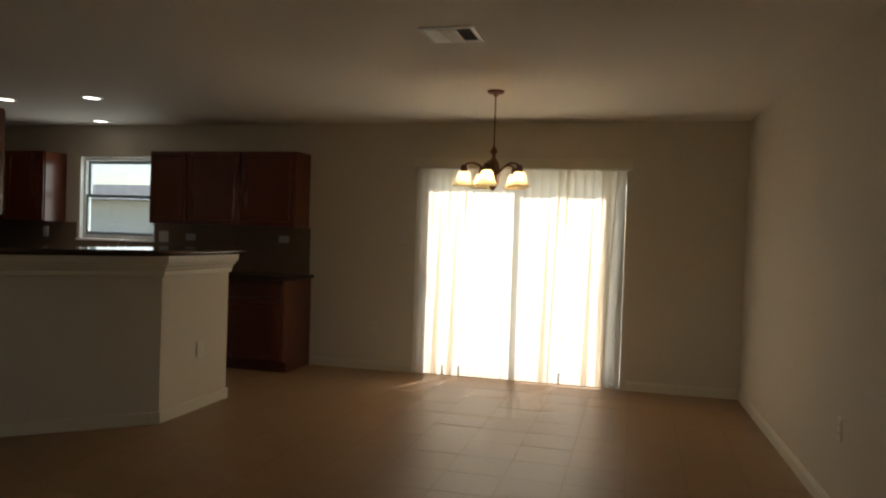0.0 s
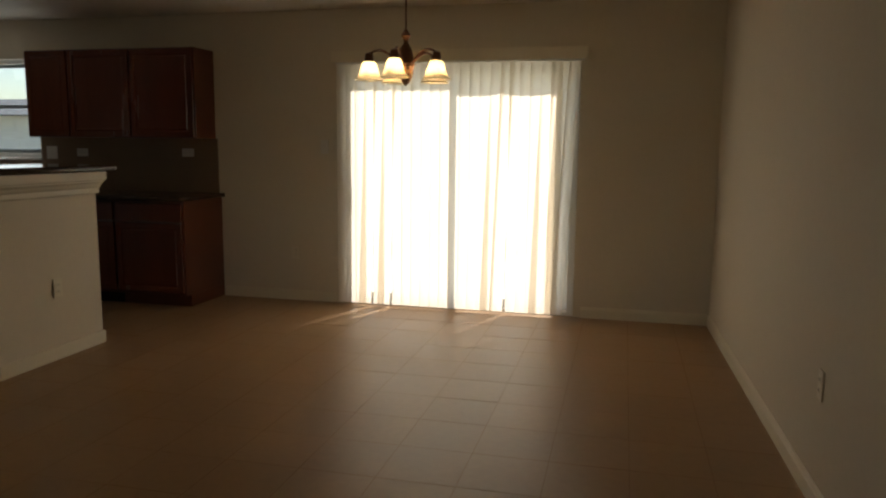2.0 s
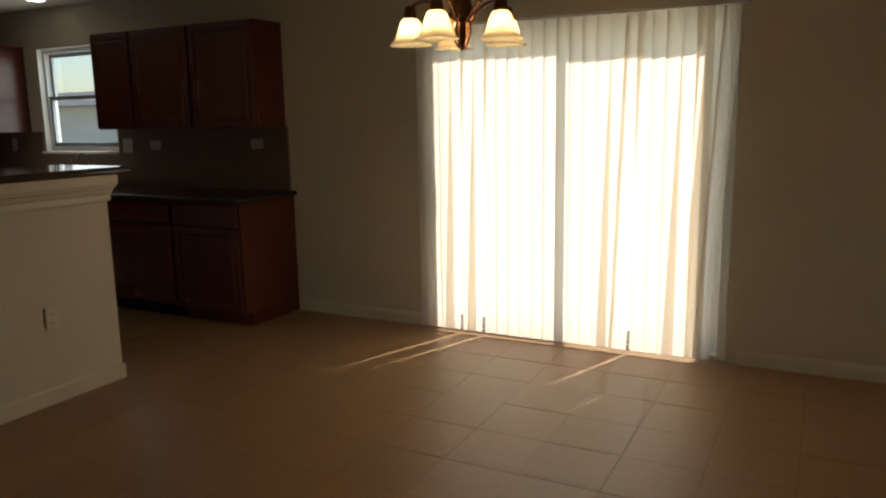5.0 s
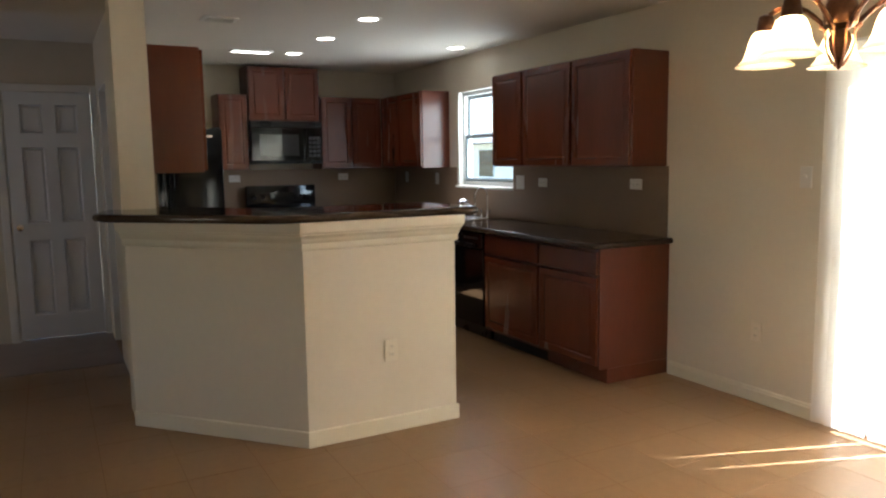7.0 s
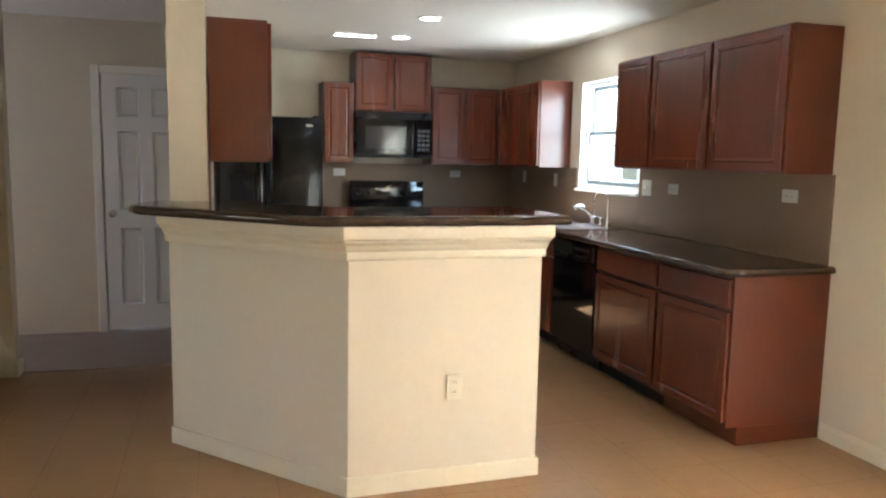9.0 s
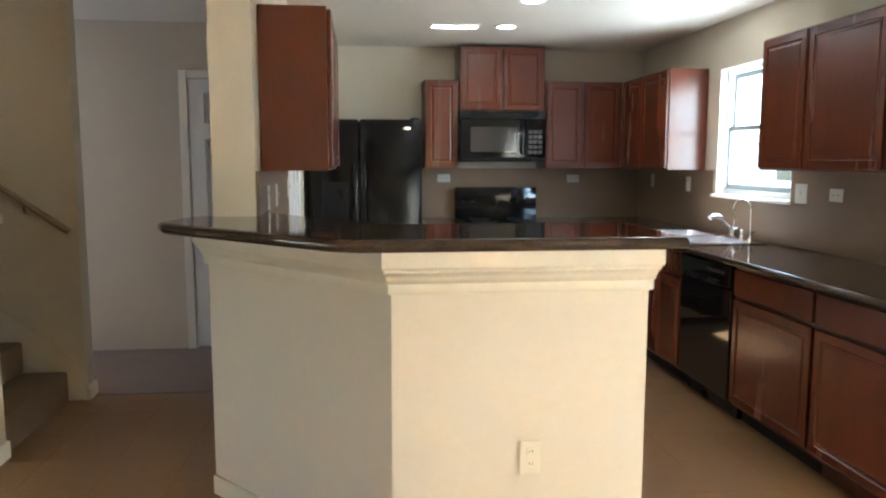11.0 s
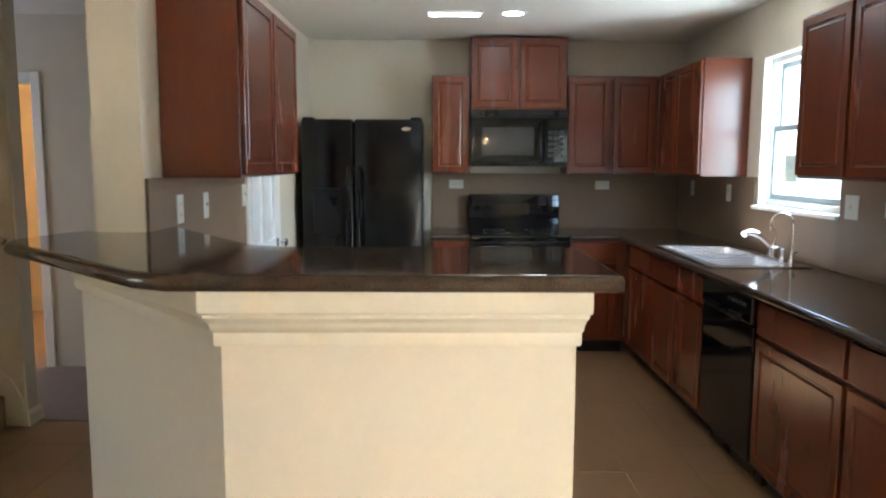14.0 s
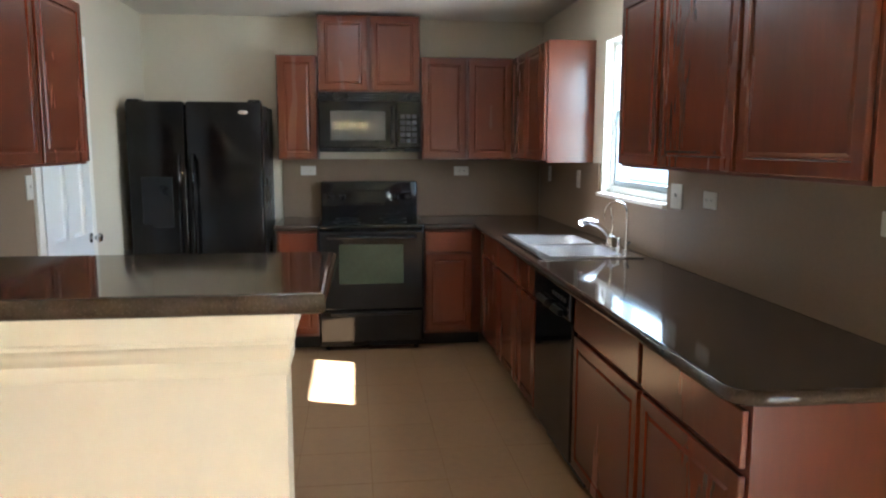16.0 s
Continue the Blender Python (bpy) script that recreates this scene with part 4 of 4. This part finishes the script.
for i in range(5):
    a0 = radians(72 * i - 18.8)
    ca, sa = math.cos(a0), math.sin(a0)
    pts = []
    for s in range(15):
        u = s / 14
        r = 0.035 + 0.185 * u
        z = -0.60 - DROP + 0.085 * math.sin(math.pi * 0.75 * u)
        pts.append((r * ca, r * sa, z))
    arm = part("arm", tube(bmesh.new(), pts, 0.008, 8), M_BRONZE, ch, smooth=True)
    cx, cy = 0.22 * ca, 0.22 * sa
    tube_end = pts[-1][2]
    part("socket_cup", lathe(bmesh.new(), ((0.006, tube_end + 0.012), (0.022, tube_end + 0.004), (0.027, tube_end - 0.02), (0.030, tube_end - 0.045), (0.020, tube_end - 0.05)), 18, cx, cy), M_BRONZE, arm, smooth=True)
    z0 = tube_end - 0.042
    prof = ((0.028, 0.0), (0.040, -0.010), (0.050, -0.036), (0.056, -0.064), (0.067, -0.088), (0.083, -0.105), (0.090, -0.110),
            (0.086, -0.108), (0.064, -0.089), (0.052, -0.064), (0.046, -0.036), (0.037, -0.012), (0.026, -0.003))
    part("glass_shade", lathe(bmesh.new(), prof, 32, cx, cy, z0, closed=True), M_SHADE, arm, "lit amber alabaster glass bell shade", True)
    part("bulb", lathe(bmesh.new(), ((0.010, -0.004), (0.013, -0.03), (0.026, -0.055), (0.028, -0.07), (0.020, -0.086), (0.003, -0.094)), 16, cx, cy, z0), M_BULB, arm, "glowing bulb", True)

# ---- vertical blind over the patio door ----
vb = thing("vertical_blind", "cream vertical-vane blind drawn over the patio door", "blind", -0.05, 7.93, 0)
part("valance", boxes((-1.02, -0.075, 2.005, 1.02, -0.062, 2.095), (-1.02, -0.062, 2.005, -1.008, 0.068, 2.095), (1.008, -0.062, 2.005, 1.02, 0.068, 2.095), (-1.008, -0.062, 2.083, 1.008, 0.068, 2.095), bevel=0.002), M_BAR, vb)
part("head_rail", boxes((-1.0, -0.02, 2.0, 1.0, 0.025, 2.045), bevel=0.003), M_VINYL, vb)
rnd = random.Random(7)


def vane(w, h):
    """A slightly bowed cloth strip."""
    bm = bmesh.new()
    n = 8
    cols = []
    for k in range(n + 1):
        u = k / n - 0.5
        py = 0.006 * (1 - (2 * u) ** 2)
        cols.append([bm.verts.new((u * w, py + o, z)) for z in (0.0, h) for o in (0.0, 0.0009)])
    for a, b in zip(cols, cols[1:]):
        for p, q in ((0, 2), (3, 1), (1, 0), (2, 3)):
            bm.faces.new((a[p], b[p], b[q], a[q]))
    for c in (cols[0], cols[-1]):
        bm.faces.new((c[0], c[2], c[3], c[1]))
    return bm


first_vane = wide_vane = None
count = 25
for i in range(count):
    x = -0.955 + 1.91 * i / (count - 1)
    turn_a = 9 + rnd.uniform(-1.5, 1.5)
    lean = rnd.uniform(-0.05, 0.05)
    swung = i in (3, 5, 16, 17, 21)
    if i >= count - 2:
        lean, x = 2.6, x - 0.115
    if swung:                       # foot pushed aside, which leaves a gap beside it
        x -= 0.044
        lean = 1.8
    m = pose(x + rnd.uniform(-0.0015, 0.0015), 0.0, 0.022, 0, lean, turn_a)
    if first_vane is None:
        ob = first_vane = part("vane", vane(0.0905, 1.978), M_VANE, vb, smooth=True)
    elif swung and wide_vane is None:
        ob = wide_vane = part("vane", vane(0.105, 1.978), M_VANE, vb, smooth=True)
    else:
        ob = new("vane", (wide_vane if swung else first_vane).data)
        ob.parent = vb
    ob.matrix_local = m

# ---- outdoors ----
setting("ground", boxes((-300, -300, -0.30, 300, 600, -0.18)), M_GRASS, "dry lawn reaching to the horizon", "ground")
setting("patio_slab", boxes((-7, 8.15, -0.179, 3.0, 11.2, -0.06), bevel=0.01), M_CONC, "pale concrete patio slab", "patio")
# unseen eave and roof slab, added; they cut off high sun and sky
setting("unseen_eave", boxes((-9, 8.15, 2.70, 5, 8.62, 2.86), (-9, -3, 5.2, 5, 8.2, 5.35)), M_TRIM, "unseen white eave and roof slab, added above the house", "roof")
house = thing("house", "neighbouring white-sided house with grey shingle roof", "house", -21.5, 20, -0.2)
part("wall", boxes((-14, 0, 0, 14, 7, 2.36)), M_SIDING, house)
rf = bmesh.new()
pr = [(-14.6, -0.7, 2.28), (14.6, -0.7, 2.28), (11.0, 3.5, 2.98), (-11.0, 3.5, 2.98), (-14.6, 7.7, 2.28), (14.6, 7.7, 2.28)]
rv = [rf.verts.new(p) for p in pr]
for q in ((0, 1, 2, 3), (3, 2, 5, 4), (0, 3, 4), (1, 5, 2), (0, 4, 5, 1)):
    rf.faces.new([rv[i] for i in q])
part("roof", rf, M_ROOF, house)
for x in (-9, -3, 9):
    w = part("window", boxes((x, -0.03, 0.9, x + 1.2, 0.0, 2.1), bevel=0.01), M_VINYL, house)
    part("pane", boxes((x + 0.07, -0.04, 0.97, x + 1.13, -0.031, 2.03)), M_BLACKGLASS, w)
# unseen windows, added as openings for the two fill lamps
for nm, lab, cx, cy, z0, z1, hw, rz in (("window_living", "unseen white-framed window added around the living room fill lamp", -0.6, -1.58, 0.8, 2.1, 1.15, 180), ("window_entry", "unseen white-framed window added around the hall fill lamp", -4.96, 1.63, 0.55, 2.15, 0.40, 180)):
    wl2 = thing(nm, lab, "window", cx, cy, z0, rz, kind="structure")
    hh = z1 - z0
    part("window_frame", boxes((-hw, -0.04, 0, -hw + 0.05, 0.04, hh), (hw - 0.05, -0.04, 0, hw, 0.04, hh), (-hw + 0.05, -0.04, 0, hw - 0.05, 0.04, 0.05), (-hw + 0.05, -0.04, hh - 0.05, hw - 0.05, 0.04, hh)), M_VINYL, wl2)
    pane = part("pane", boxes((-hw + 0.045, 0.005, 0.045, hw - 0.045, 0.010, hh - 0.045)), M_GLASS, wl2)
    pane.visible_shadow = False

# ---- floor tiles ----
T = 0.337
tile_bm = bmesh.new()
h = T / 2 - 0.0015
lo = [tile_bm.verts.new((sx * h, sy * h, -0.006)) for sx, sy in ((-1, -1), (1, -1), (1, 1), (-1, 1))]
mid = [tile_bm.verts.new((sx * h, sy * h, -0.0005)) for sx, sy in ((-1, -1), (1, -1), (1, 1), (-1, 1))]
hi = [tile_bm.verts.new((sx * (h - 0.0006), sy * (h - 0.0006), 0)) for sx, sy in ((-1, -1), (1, -1), (1, 1), (-1, 1))]
for a, b in ((lo, mid), (mid, hi)):
    for i in range(4):
        tile_bm.faces.new((a[i], a[(i + 1) % 4], b[(i + 1) % 4], b[i]))
tile_bm.faces.new(hi)
tile_me = bpy.data.meshes.new("tile")
bmesh.ops.recalc_face_normals(tile_bm, faces=tile_bm.faces[:])
tile_bm.to_mesh(tile_me)
tile_bm.free()
tile_me.materials.append(M_TILE)
far_v, far_f = [], []
base_v = [tuple(v.co) for v in tile_me.vertices]
base_f = [tuple(p.vertices) for p in tile_me.polygons]
for ix in range(-20, 7):
    for iy in range(-22, 7):
        x, y = T * (ix + 0.5), 5.87 + T * (iy + 0.5)
        if x > 2.3 or y > 8.12 or y < -1.6 or (x < -4.36 and y < 4.82):
            continue
        near = (-2.1 < x and y > 2.2) or (-5.9 < x < -2.1 and 5.9 < y < 7.5)
        dz = rnd.uniform(-0.0006, 0.0006)
        if near:
            ob = new("tile", tile_me)
            ob.parent = floor
            ob.matrix_local = pose(x, y, dz)
        else:
            k = len(far_v)
            far_v += [(a + x, b + y, c + dz) for a, b, c in base_v]
            far_f += [tuple(k + i for i in f) for f in base_f]
me = bpy.data.meshes.new("tile_field")
me.from_pydata(far_v, [], far_f)
me.materials.append(M_TILE)
ob = new("tile_field", me)
ob.parent = floor
tagged(ob, kind="stuff")
